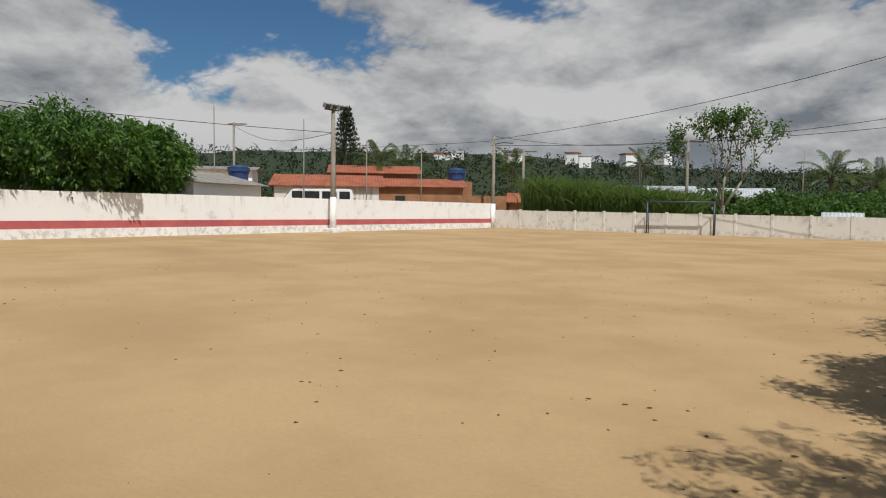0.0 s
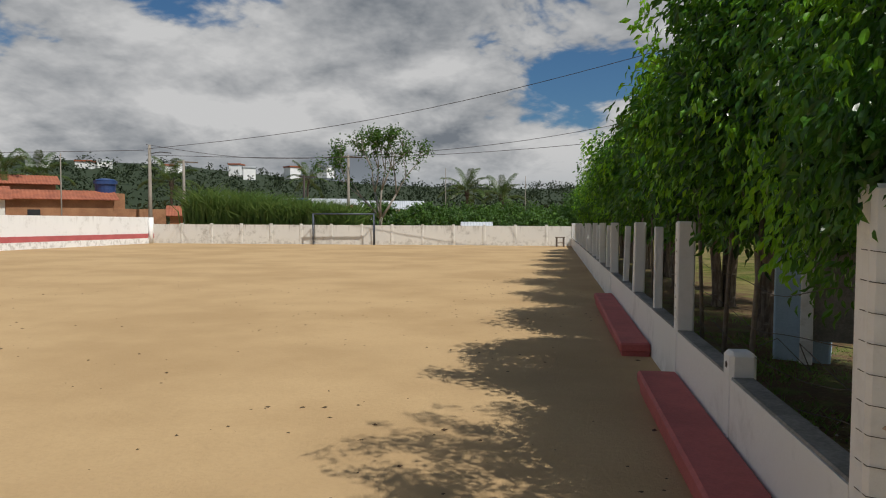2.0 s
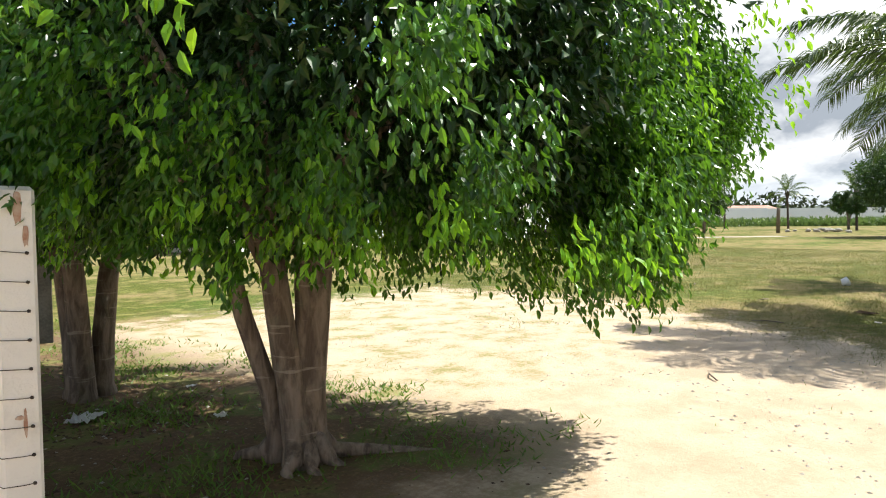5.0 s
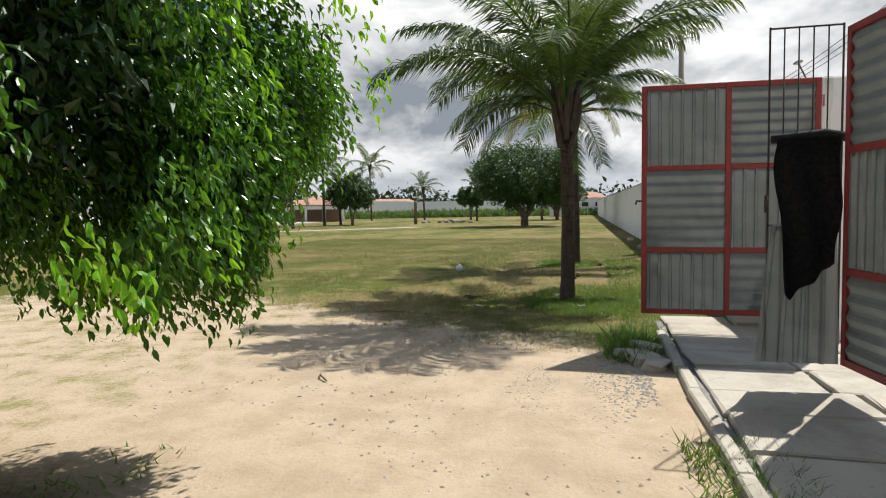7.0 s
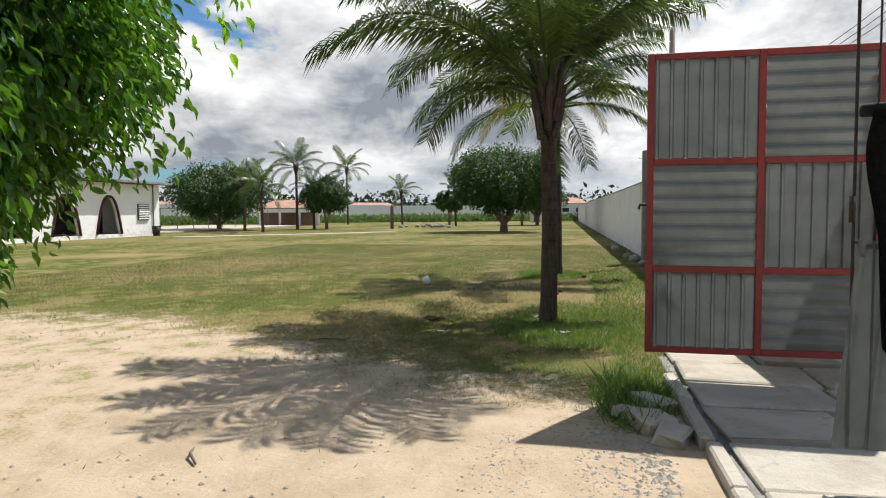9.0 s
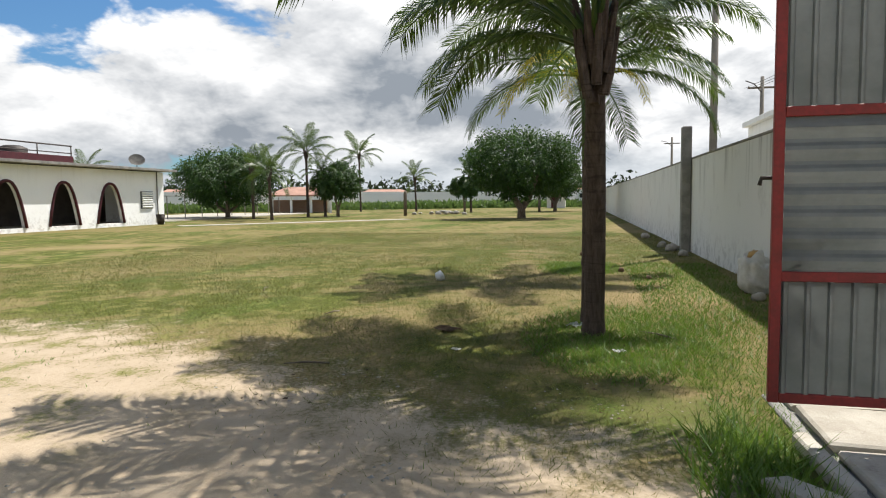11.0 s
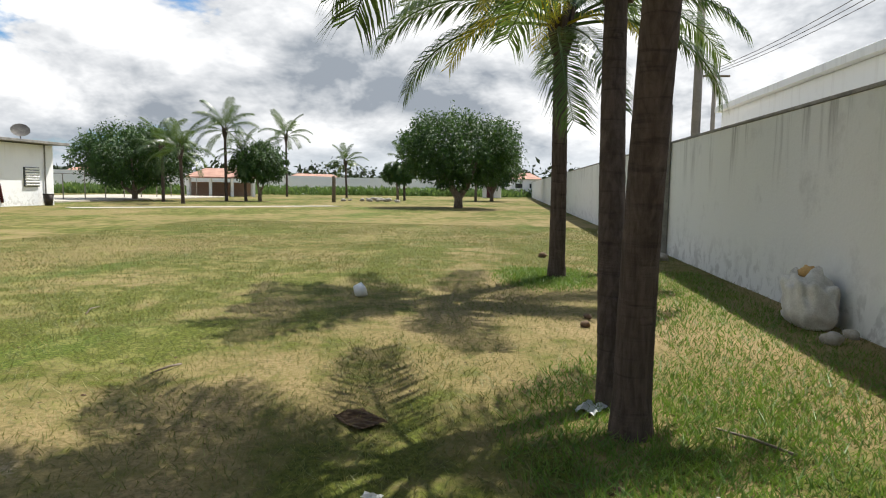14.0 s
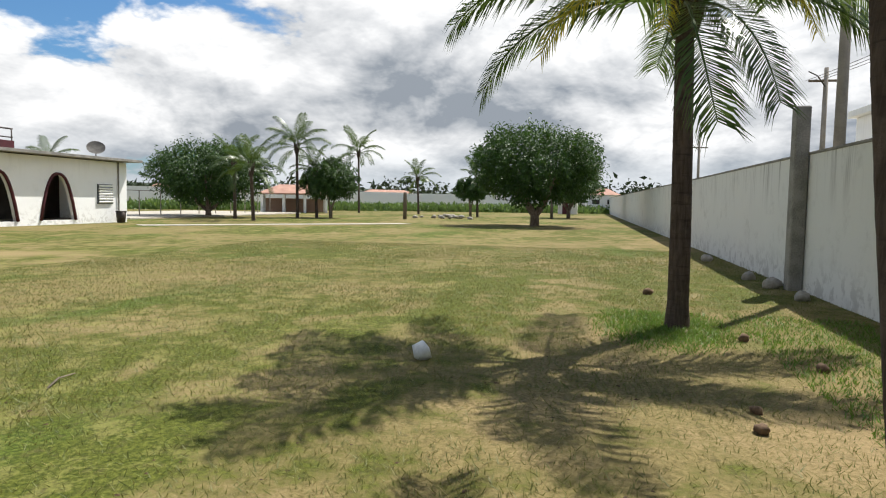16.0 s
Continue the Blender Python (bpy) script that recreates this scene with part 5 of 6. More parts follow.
# ---- beyond the field ----
def gable_house(name, x, y, z, rz, w, d, h, rise, wall, roof, label, hole=()):
    """w along the ridge (local x), d across; gables at the ends."""
    t = thing(name, x, y, z, rz, label, "house", "houses beyond the field")
    box("wall", (w, d, h), (0, 0, h / 2), wall, t, bevel=0.015)
    bm = bmesh.new()
    for s in (-1, 1):
        v = [bm.verts.new((s * w / 2, q, r)) for q, r in ((-d / 2, h), (d / 2, h), (0, h + rise))]
        u = [bm.verts.new((s * (w / 2 - 0.18), q, r)) for q, r in ((-d / 2, h), (d / 2, h), (0, h + rise))]
        bm.faces.new(v)
        bm.faces.new(u[::-1])
        for i in range(3):
            bm.faces.new((v[i], u[i], u[(i + 1) % 3], v[(i + 1) % 3]))
    bmesh.ops.recalc_face_normals(bm, faces=bm.faces)
    part("gable", bm, wall, t)
    for s in (-1, 1):
        bm = bmesh.new()
        o = 0.35
        n = int((w + 2 * o) / 0.11)
        rows = []
        for i in range(n + 1):
            xx = -w / 2 - o + (w + 2 * o) * i / n
            up = 0.03 * (i % 2)
            k = rise / (d / 2)
            rows.append([bm.verts.new(c) for c in ((xx, 0, h + rise + 0.05 + up), (xx, s * (d / 2 + o), h - k * o + 0.05 + up))])
        for a, b in zip(rows, rows[1:]):
            bm.faces.new((a[0], b[0], b[1], a[1]))
        bmesh.ops.recalc_face_normals(bm, faces=bm.faces)
        bmesh.ops.solidify(bm, geom=bm.faces[:], thickness=0.05)
        part("roof", bm, roof, t)
    for hx, hw, hz, hh in hole:
        wd = box("window", (hw, 0.08, hh), (hx, -d / 2 - 0.02, hz), WINDOW_DARK, t)
        box("frame", (hw + 0.12, 0.05, 0.08), (hx, -d / 2 - 0.05, hz - hh / 2 - 0.05), wall, wd)
    return t


def water_tank(x, y, z, r, h, label):
    t = thing("water_tank", x, y, z, 0, label, "water tank", "water tanks")
    bm = bmesh.new()
    add_tube(bm, [(0, 0, 0), (0, 0, h * 0.35), (0, 0, h * 0.36), (0, 0, h * 0.72), (0, 0, h * 0.73), (0, 0, h)], [r * 0.86, r * 0.93, r * 0.9, r * 0.97, r * 1.06, r * 1.06], 18)
    part("drum", bm, BLUE_PLASTIC, t, smooth=False)
    tube("lid", [(0, 0, h), (0, 0, h + 0.12), (0, 0, h + 0.18)], [r * 1.08, r * 0.75, r * 0.25], BLUE_PLASTIC, t, 18)
    return t


def van(x, y, z, rz):
    t = thing("van", x, y, z, rz, "white passenger van parked behind the wall", "van")
    bm = bmesh.new()
    prof = [(-2.3, 0.45), (-2.3, 1.2), (-1.75, 1.35), (-1.25, 1.98), (2.2, 2.02), (2.32, 1.7), (2.35, 0.45)]
    f = [bm.verts.new((px, -0.9, pz)) for px, pz in prof]
    b = [bm.verts.new((px, 0.9, pz)) for px, pz in prof]
    bm.faces.new(f)
    bm.faces.new(b[::-1])
    for i in range(len(prof)):
        bm.faces.new((f[i], b[i], b[(i + 1) % 7], f[(i + 1) % 7]))
    bmesh.ops.recalc_face_normals(bm, faces=bm.faces)
    bmesh.ops.bevel(bm, geom=bm.edges[:], offset=0.06, segments=2, affect="EDGES")
    part("body", bm, VAN_PAINT, t, smooth=False)
    for x0, w in ((-0.95, 0.62), (-0.1, 0.85), (0.9, 0.85), (1.8, 0.62)):
        for s in (-1, 1):
            box("window", (w, 0.02, 0.48), (x0, s * 0.905, 1.62), WINDOW_DARK, t, bevel=0.008)
    ws = box("windscreen", (0.02, 1.5, 0.62), (-1.54, 0, 1.67), WINDOW_DARK, t, turn=Matrix.Rotation(radians(38), 4, "Y"))
    for x0 in (-1.5, 1.5):
        for s in (-1, 1):
            w = tube("wheel", [(x0, s * 0.72, 0.34), (x0, s * 0.92, 0.34)], 0.34, IRON, t, 14)
            tube("rim", [(x0, s * 0.92, 0.34), (x0, s * 0.935, 0.34)], 0.19, ZINC, w, 10)


def norfolk_pine(x, y, z, h, seed=5):
    t = thing("norfolk_pine", x, y, z, 0, "tall dark tiered conifer behind the houses", "tree")
    tube("trunk", [(0, 0, -0.2), (0, 0, h)], [0.3, 0.04], BARK, t, 8)
    rng = np.random.default_rng(seed)
    pts = []
    for k in range(16):
        zz = h * (0.24 + 0.76 * k / 16)
        r = 2.4 * (1 - 0.88 * (k / 16) ** 1.3)
        for a in np.arange(0, 6.28, 0.9) + k:
            for f in (0.3, 0.55, 0.8, 1.0):
                pts.append((math.cos(a) * r * f, math.sin(a) * r * f, zz + 0.18 * f * r))
    leaf_cloud("crown", np.array(pts), 0.26, 14, 0.3, PINE_LEAF, t, rng, -0.2, core=(0, 0, 0))


def bare_tree(x, y, z):
    """A thin open tree: pale forking limbs and scattered tufts of leaves."""
    t = thing("sparse_tree", x, y, z, 0, "open pale-limbed tree with sparse tufts of leaves", "tree")
    rng = random.Random(12)
    ends = []
    bm = bmesh.new()

    def grow(p, d, l, r, n):
        q = p + d * l
        add_tube(bm, [p, p.lerp(q, 0.5) + Vector((rng.uniform(-0.1, 0.1), rng.uniform(-0.1, 0.1), 0)) * l * 0.5, q], [r, r * 0.85, r * 0.68], 6)
        if n == 0:
            ends.append(q)
            return
        for k in range(2 if n > 1 else 3):
            e = (d + Vector((rng.uniform(-0.62, 0.62), rng.uniform(-0.5, 0.5), rng.uniform(0.0, 0.35)))).normalized()
            grow(q, e, l * rng.uniform(0.62, 0.85), r * 0.66, n - 1)
        if n < 4:
            ends.append(q)
    grow(Vector((0, 0, -0.3)), Vector((0.18, 0, 1)).normalized(), 2.1, 0.17, 0)
    for e in (Vector((0.62, 0.1, 1.0)), Vector((0.1, -0.2, 1.0)), Vector((-0.75, 0.15, 0.8)), Vector((-0.3, 0.3, 1.0))):
        grow(Vector((0.3, 0, 1.6)), e.normalized(), 2.0, 0.10, 4)
    part("trunk", bm, CONCRETE_POLE, t, "pale bare limbs", True)
    nr = np.random.default_rng(3)
    leaf_cloud("crown", np.array([tuple(e) for e in ends]), 0.48, 22, 0.25, FAR_LEAF, t, nr, 0.5, core=(0, 0, 3))
    return t


def beyond_field():
    # floodlight mast in front of the wall
    m = thing("floodlight_mast", -25.75, 25.7, None, 0, "concrete mast with floodlights beside the white wall", "floodlight")
    tube("mast", [(0, 0, -0.2), (0, 0, 6.4)], [0.16, 0.10], CONCRETE_POLE, m, 10)
    tube("painted_foot", [(0, 0, -0.15), (0, 0, 1.85)], [0.175, 0.162], OLD_WHITE, m, 10, "whitewashed foot")
    box("crossarm", (0.08, 0.95, 0.07), (0, -0.1, 6.36), IRON, m)
    for y in (-0.55, -0.1, 0.42):
        f = box("floodlight", (0.22, 0.34, 0.24), (0.10, y, 6.52), ZINC, m, turn=Matrix.Rotation(0.4, 4, "Y"))
        box("lens", (0.01, 0.28, 0.18), (0.225, y, 6.47), WINDOW_DARK, f, turn=Matrix.Rotation(0.4, 4, "Y"))
    box("footing", (0.7, 0.6, 0.28), (-0.02, 0.0, 0.06), OLD_WHITE, m, bevel=0.03)
    p = thing("utility_pole", -26.75, 42.2, None, 0, "grey concrete pole at the corner of the field", "utility pole", "poles beyond the field")
    tube("shaft", [(0, 0, -0.2), (0, 0, 6.6)], [0.15, 0.09], CONCRETE_POLE, p, 9)
    tube("painted_foot", [(0, 0, -0.15), (0, 0, 1.75)], [0.165, 0.155], OLD_WHITE, p, 9)
    tube("lamp_arm", [(0, 0, 6.0), (0.5, 0.4, 6.15), (1.1, 0.8, 6.1)], 0.03, IRON, p, 6)
    for x, y, h in ((-48.3, 35.4, 8.3), (-28.1, 48.5, 6.2), (-14.9, 48.3, 6.4), (-20.3, 53.2, 5.3)):
        q = thing("utility_pole", x, y, -0.4, 40, "grey pole with a crossarm behind the field", "utility pole", "poles beyond the field")
        tube("shaft", [(0, 0, -0.2), (0, 0, h)], [0.14, 0.09], CONCRETE_POLE if h > 6 else IRON, q, 8)
        box("crossarm", (1.5, 0.09, 0.1), (0.3, 0, h - 0.15), WOOD if h > 6 else IRON, q)
    for x, y, h in ((-32.5, 23.1, 6.9), (-29.6, 27.0, 6.4), (-30.0, 32.5, 5.6), (-28.7, 36.4, 5.5), (-9.5, 58.0, 6.0), (-3.0, 62.0, 5.5)):
        q = thing("thin_pole", x, y, -0.3, 0, "thin upright pole rising behind the wall", "pole", "thin poles behind the wall")
        tube("shaft", [(0, 0, -0.2), (0, 0, h)], [0.045, 0.03], CONCRETE_POLE, q, 6)
    for a, b, sag in (((-60, 20, 5.6), (-27, 42, 5.9), 0.7), ((-27, 42.2, 6.3), (-14.9, 48.3, 5.9), 0.5), ((-14.9, 48.3, 5.9), (14.0, 40.0, 9.0), 0.9), ((-48.3, 35.4, 7.6), (-25.75, 25.7, 5.0), 0.8), ((-25.75, 25.7, 5.0), (-40, -6, 8.2), 0.9), ((-27, 42.2, 6.0), (10.0, 34.0, 10.5), 1.0), ((-27, 42.2, 5.6), (10.0, 44.0, 6.8), 0.8)):
        a, b = Vector(a), Vector(b)
        pts = [a.lerp(b, i / 18) - Vector((0, 0, sag * math.sin(math.pi * i / 18))) for i in range(19)]
        tagged(tube("overhead_wire", pts, 0.016, IRON, None, 5), "dark overhead wire across the sky", "wire", "wires beyond the field")
    # trees leaning over the wall
    for i, (x, y, r, zt) in enumerate(((-28.0, 8.6, 3.2, 4.9), (-27.9, 13.2, 3.0, 5.0), (-28.0, 16.3, 2.3, 4.7), (-28.6, 3.5, 3.2, 5.2))):
        o = round_tree(x, y, 1.75, zt, r, 30 + i, "dense bright-green tree spreading over the wall", 230, 70, 0.2, 0.14, 3, FAR_LEAF)
        o["group"] = "trees over the wall"
    gable_house("white_house", -31.0, 20.4, -0.2, -62, 7.0, 5.0, 2.45, 0.6, HOUSE_WHITE, CAP, "plain white house behind the wall", ((-0.5, 0.9, 1.7, 0.6),))
    gable_house("white_house", -41.5, 30.0, -0.3, 48, 4.0, 4.0, 3.8, 0.25, HOUSE_WHITE, CAP, "small pale box house behind the wall")
    water_tank(-33.4, 25.3, 2.55, 0.62, 0.75, "blue plastic water tank on a stand")
    st = thing("tank_stand", -33.4, 25.3, -0.25, 0, "rough brick stand for a water tank", "tank stand", "tank stands")
    box("pier", (1.5, 1.5, 2.8), (0, 0, 1.4), BRICKY, st)
    van(-30.6, 28.6, 0.16, 50)
    gable_house("brick_house", -35.6, 34.4, -0.25, 45, 7.0, 5.4, 2.75, 0.75, OLD_GREY, ROOF, "low house with a red clay tile roof", ((1.5, 0.8, 1.6, 0.6),))
    gable_house("brick_house", -39.9, 43.5, -0.2, 45, 7.0, 5.2, 4.0, 0.65, BRICKY, ROOF, "taller brick house with a red clay tile roof", ((0.0, 1.0, 2.4, 0.8), (2.0, 0.8, 2.4, 0.7)))
    gable_house("brick_house", -32.6, 40.4, -0.25, 43, 6.6, 4.4, 2.85, 0.55, BRICKY, ROOF, "unrendered brick house with a clay tile roof", ((-1.2, 0.7, 1.9, 0.5),))
    st = thing("tank_stand", -30.4, 42.6, -0.30, 43, "rough brick stand for a water tank", "tank stand", "tank stands")
    box("pier", (2.2, 1.6, 3.35), (0, 0, 1.67), BRICKY, st)
    box("wing_wall", (3.4, 0.25, 2.3), (2.0, -0.9, 1.15), BRICKY, st)
    water_tank(-30.4, 42.6, 3.05, 0.72, 0.85, "blue plastic water tank on a brick stand")
    norfolk_pine(-56.8, 56.4, 0.0, 12.4)
    for x, y, w, d, h, rz, wl, rf, lb in ((-32.8, 63.5, 4.5, 4.0, 3.2, 60, HOUSE_WHITE, METAL_ROOF, "low white shed with a metal roof"), (-28.6, 70.5, 13.0, 9.0, 3.1, 22, OLD_GREY, METAL_ROOF, "long hall with a pale metal roof"), (-22.5, 62.0, 6.0, 5.0, 2.2, 25, HOUSE_WHITE, ROOF, "low house with a clay tile roof"), (-16.5, 66.0, 6.0, 5.0, 2.7, 15, HOUSE_WHITE, METAL_ROOF, "white house with a metal roof"), (-29.5, 55.0, 6.5, 5.0, 2.0, 30, BRICKY, ROOF, "low brick house with an old tile roof"), (-6.0, 52.0, 1.7, 1.5, 1.25, 8, HOUSE_WHITE, METAL_ROOF, "small white hut behind the wall")):
        gable_house("low_house", x, y, -0.4, rz, w, d, h, 0.75 if w > 2 else 0.25, wl, rf, lb, ((0.6, 0.8, h * 0.6, 0.5),))
    water_tank(-19.9, 52.0, 2.1, 0.6, 0.7, "blue plastic water tank on a stand")
    st = thing("tank_stand", -19.9, 52.0, -0.4, 0, "slim concrete stand for a water tank", "tank stand", "tank stands")
    box("pier", (0.7, 0.7, 2.5), (0, 0, 1.25), OLD_GREY, st)
    bare_tree(-12.9, 48.6, -0.4).scale = (1.08, 1.08, 1.08)
    for x, y, h, s in ((-9.6, 70.3, 4.2, 1.25), (-6.0, 70.8, 3.6, 1.2), (-44.0, 52.0, 5.0, 1.2), (-36.5, 60.0, 5.0, 1.2), (-30.0, 78.0, 6.0, 1.1), (-40.0, 44.0, 4.6, 1.1)):
        palm(x, y, h, (0.02, 0.0, 0.0, 0.0), 0.14, 13, s * 0.85, 35 * h, int(50 + 3 * h), (), "coconut palm beyond the field", "palms beyond the field")
    for i, (x, y, r, zt) in enumerate(((-7.5, 57.0, 2.9, 2.9), (-3.8, 60.0, 3.4, 3.1), (0.5, 58.0, 3.0, 2.8), (-10.6, 54.0, 2.4, 2.9), (-1.5, 52.5, 2.2, 2.2), (3.6, 55.0, 3.2, 4.6), (-21.0, 55.5, 2.4, 2.4), (-14.8, 55.0, 2.4, 3.0))):
        o = round_tree(x, y, 0.3, zt, r, 60 + i, "leafy green bush behind the field wall", 150, 46, 0.26, 0.1, 3, FAR_LEAF)
        o["group"] = "bushes behind the field wall"
    rng = np.random.default_rng(8)
    # reeds behind the corner
    n = 5200
    f = rng.random(n)
    bx = -25.4 + 11.5 * f + rng.normal(0, 0.3, n)
    by = 44.4 + 1.6 * f + rng.random(n) * 3.2
    bz = np.full(n, -0.35)
    hh = rng.uniform(2.4, 4.3, n) * (1.08 - 0.35 * f)
    lean = rng.normal(0, 0.28, (n, 2))
    w = 0.05
    p0 = np.stack((bx - w, by, bz), 1)
    p1 = np.stack((bx + w, by, bz), 1)
    p2 = np.stack((bx + lean[:, 0] * hh * 0.4, by + lean[:, 1] * hh * 0.4, bz + hh * 0.72), 1)
    p3 = np.stack((bx + lean[:, 0] * hh * 1.3, by + lean[:, 1] * hh * 1.3, bz + hh * 0.92), 1)
    v = np.stack((p0, p1, p2 + (w, 0, 0), p2 - (w, 0, 0), p3), 1).reshape(-1, 3)
    k = (np.arange(n) * 5)[:, None]
    fc = np.concatenate((k + (0, 1, 2), k + (0, 2, 3), k + (3, 2, 4)), 0)
    tagged(array_mesh("reeds", v, fc, REED_LEAF), "tall green reeds behind the corner of the wall", "reeds", kind="stuff")
    b = thing("banana_plant", -17.3, 46.6, -0.4, 0, "young banana plant with broad yellow-green leaves", "banana plant")
    tube("stem", [(0, 0, -0.1), (0, 0, 1.6)], [0.12, 0.07], REED_LEAF, b, 8)
    for i in range(8):
        bm = bmesh.new()
        rows = []
        for j in range(8):
            u = j / 7
            c = Vector((u * 1.5, 0, 0.9 * u - 1.1 * u * u))
            ww = 0.26 * math.sin(math.pi * min(1, 0.08 + 0.92 * u)) + 0.01
            rows.append([bm.verts.new(c + Vector((0, s * ww, -0.06 * abs(s)))) for s in (-1, 0, 1)])
        for a, c in zip(rows, rows[1:]):
            bm.faces.new((a[0], a[1], c[1], c[0]))
            bm.faces.new((a[1], a[2], c[2], c[1]))
        o = part("leaf", bm, BANANA_LEAF, b)
        o.matrix_local = pose(0, 0, 1.5, 0, -20 - 6 * i, i * 137)
    # wooded hills on the horizon
    xs, faces = [], []
    prof = ((-2.5, 5), (-1.35, 9), (-1.12, 21), (-0.98, 24), (-0.82, 27), (-0.55, 26), (-0.40, 21), (-0.2, 17), (0.1, 17), (0.35, 13), (0.8, 8), (1.4, 6), (2.4, 5))
    cols = 240
    verts = []
    for i in range(cols + 1):
        a = -2.5 + 4.9 * i / cols
        for (a0, h0), (a1, h1) in zip(prof, prof[1:]):
            if a0 <= a <= a1:
                top = h0 + (h1 - h0) * (a - a0) / (a1 - a0)
        top += 1.6 * noise.noise(Vector((a * 9, 0, 0))) + 0.7 * noise.noise(Vector((a * 40, 1, 0)))
        for r, hgt in ((170, -0.6), (240, top * 0.42), (300, top * 0.75), (350, top), (420, top * 0.8)):
            verts.append((0.9 + math.sin(a) * r, 1.0 + math.cos(a) * r, hgt))
    for i in range(cols):
        for j in range(4):
            k0 = i * 5 + j
            faces.append((k0, k0 + 5, k0 + 6, k0 + 1))
    tagged(array_mesh("backdrop", verts, faces, HILL_LEAF, None, True), "low wooded hills on the horizon", "hills", kind="structure")
    pts = []
    for k in range(2300):
        a = rng.uniform(-1.6, 0.55)
        q = rng.random()
        r = 95 + 255 * q
        for (a0, h0), (a1, h1) in zip(prof, prof[1:]):
            if a0 <= a <= a1:
                top = h0 + (h1 - h0) * (a - a0) / (a1 - a0)
        u = max(0.0, (r - 170) / 180)
        pts.append((0.9 + math.sin(a) * r, 1 + math.cos(a) * r, -0.5 + top * u ** 0.8 + rng.uniform(0.5, 3.2)))
    o = leaf_cloud("hill_woods", np.array(pts), 2.6, 18, 1.3, HILL_LEAF, None, rng, 0.2, squash=0.8, core=(0, 0, -60))
    tagged(o, "dark green woods covering the distant hills", "woods", kind="stuff")
    for i in range(9):
        a, r = -0.72 + 0.045 * i + 0.02 * math.sin(9 * i), 300 + 6 * (i % 3)
        hs = thing("hill_house", 0.9 + math.sin(a) * r, 1 + math.cos(a) * r, 19.5 + (i % 3), 20 * i, "tiny pale house on the wooded hill", "house", "houses on the hill")
        box("wall", (6, 5, 5), (0, 0, 0), HOUSE_WHITE, hs)
        box("roof", (6.6, 5.6, 0.6), (0, 0, 2.8), ROOF if i % 2 else METAL_ROOF, hs)
    # goal
    gl, gr = Vector((-15.75, 43.5, ground_z(-15.75, 43.5))), Vector((-11.75, 44.05, ground_z(-11.75, 44.05)))
    g = thing("goal", gl.x, gl.y, gl.z, math.degrees(math.atan2(gr.y - gl.y, gr.x - gl.x)), "blue-grey steel football goal with no net", "goal")
    w = (gr - gl).length
    for x in (0.0, w):
        tube("post", [(x, 0, -0.1), (x, 0, 2.02)], 0.05, BLUE_STEEL, g, 10)
        tube("stay", [(x, 0, 1.98), (x, 0.45, 1.6), (x, 0.5, 0.0)], 0.03, BLUE_STEEL, g, 8)
    tube("crossbar", [(-0.05, 0, 2.03), (w + 0.05, 0, 2.03)], 0.05, BLUE_STEEL, g, 10)
    s = thing("wooden_stool", 0.35, 44.6, None, 10, "small wooden stool by the corner of the field", "stool")
    box("seat", (0.55, 0.4, 0.06), (0, 0, 0.6), WOOD, s)
    for x in (-0.22, 0.22):
        for y in (-0.14, 0.14):
            box("leg", (0.07, 0.06, 0.6), (x, y, 0.29), WOOD, s)
    box("shelf", (0.4, 0.3, 0.04), (0, 0, 0.25), WOOD, s)


beyond_field()


# ---- booth under the trees ----
def booth():
    b = thing("blue_booth", 3.55, 9.0, None, -20, "pale blue rendered booth under the trees", "booth")
    box("wall", (0.55, 0.9, 1.75), (0, 0, 0.85), PALE_BLUE, b, bevel=0.02)
    box("corner_post", (0.12, 0.12, 1.85), (0.05, -0.54, 0.9), HOUSE_WHITE, b, "white corner post")
    box("panel", (0.5, 0.06, 1.2), (0.36, -0.52, 0.85), CAP, b, "grey lower panel")
    box("roof", (1.3, 1.4, 0.07), (0.15, -0.1, 1.80), CAP, b)


booth()


# ---- small things on the ground ----
def scrap(x, y, size, seed, label, mat, name="paper_scrap", cat="litter", lift=0.28):
    bm = bmesh.new()
    n = 6
    grid = [[bm.verts.new(((i / n - 0.5) * size + 0.2 * size * noise.noise(Vector((i, j, seed))) * 0.5, (j / n - 0.5) * size * 0.7, 0.015 + abs(lift * size * noise.noise(Vector((i * 0.5, j * 0.5, seed * 3.1)))))) for i in range(n + 1)] for j in range(n + 1)]
    for a, b in zip(grid, grid[1:]):
        for i in range(n):
            bm.faces.new((a[i], a[i + 1], b[i + 1], b[i]))
    bmesh.ops.solidify(bm, geom=bm.faces[:], thickness=0.003)
    o = part(name, bm, mat)
    o.matrix_world = pose(x, y, ground_z(x, y), 0, 0, seed * 37)
    return tagged(o, label, cat)


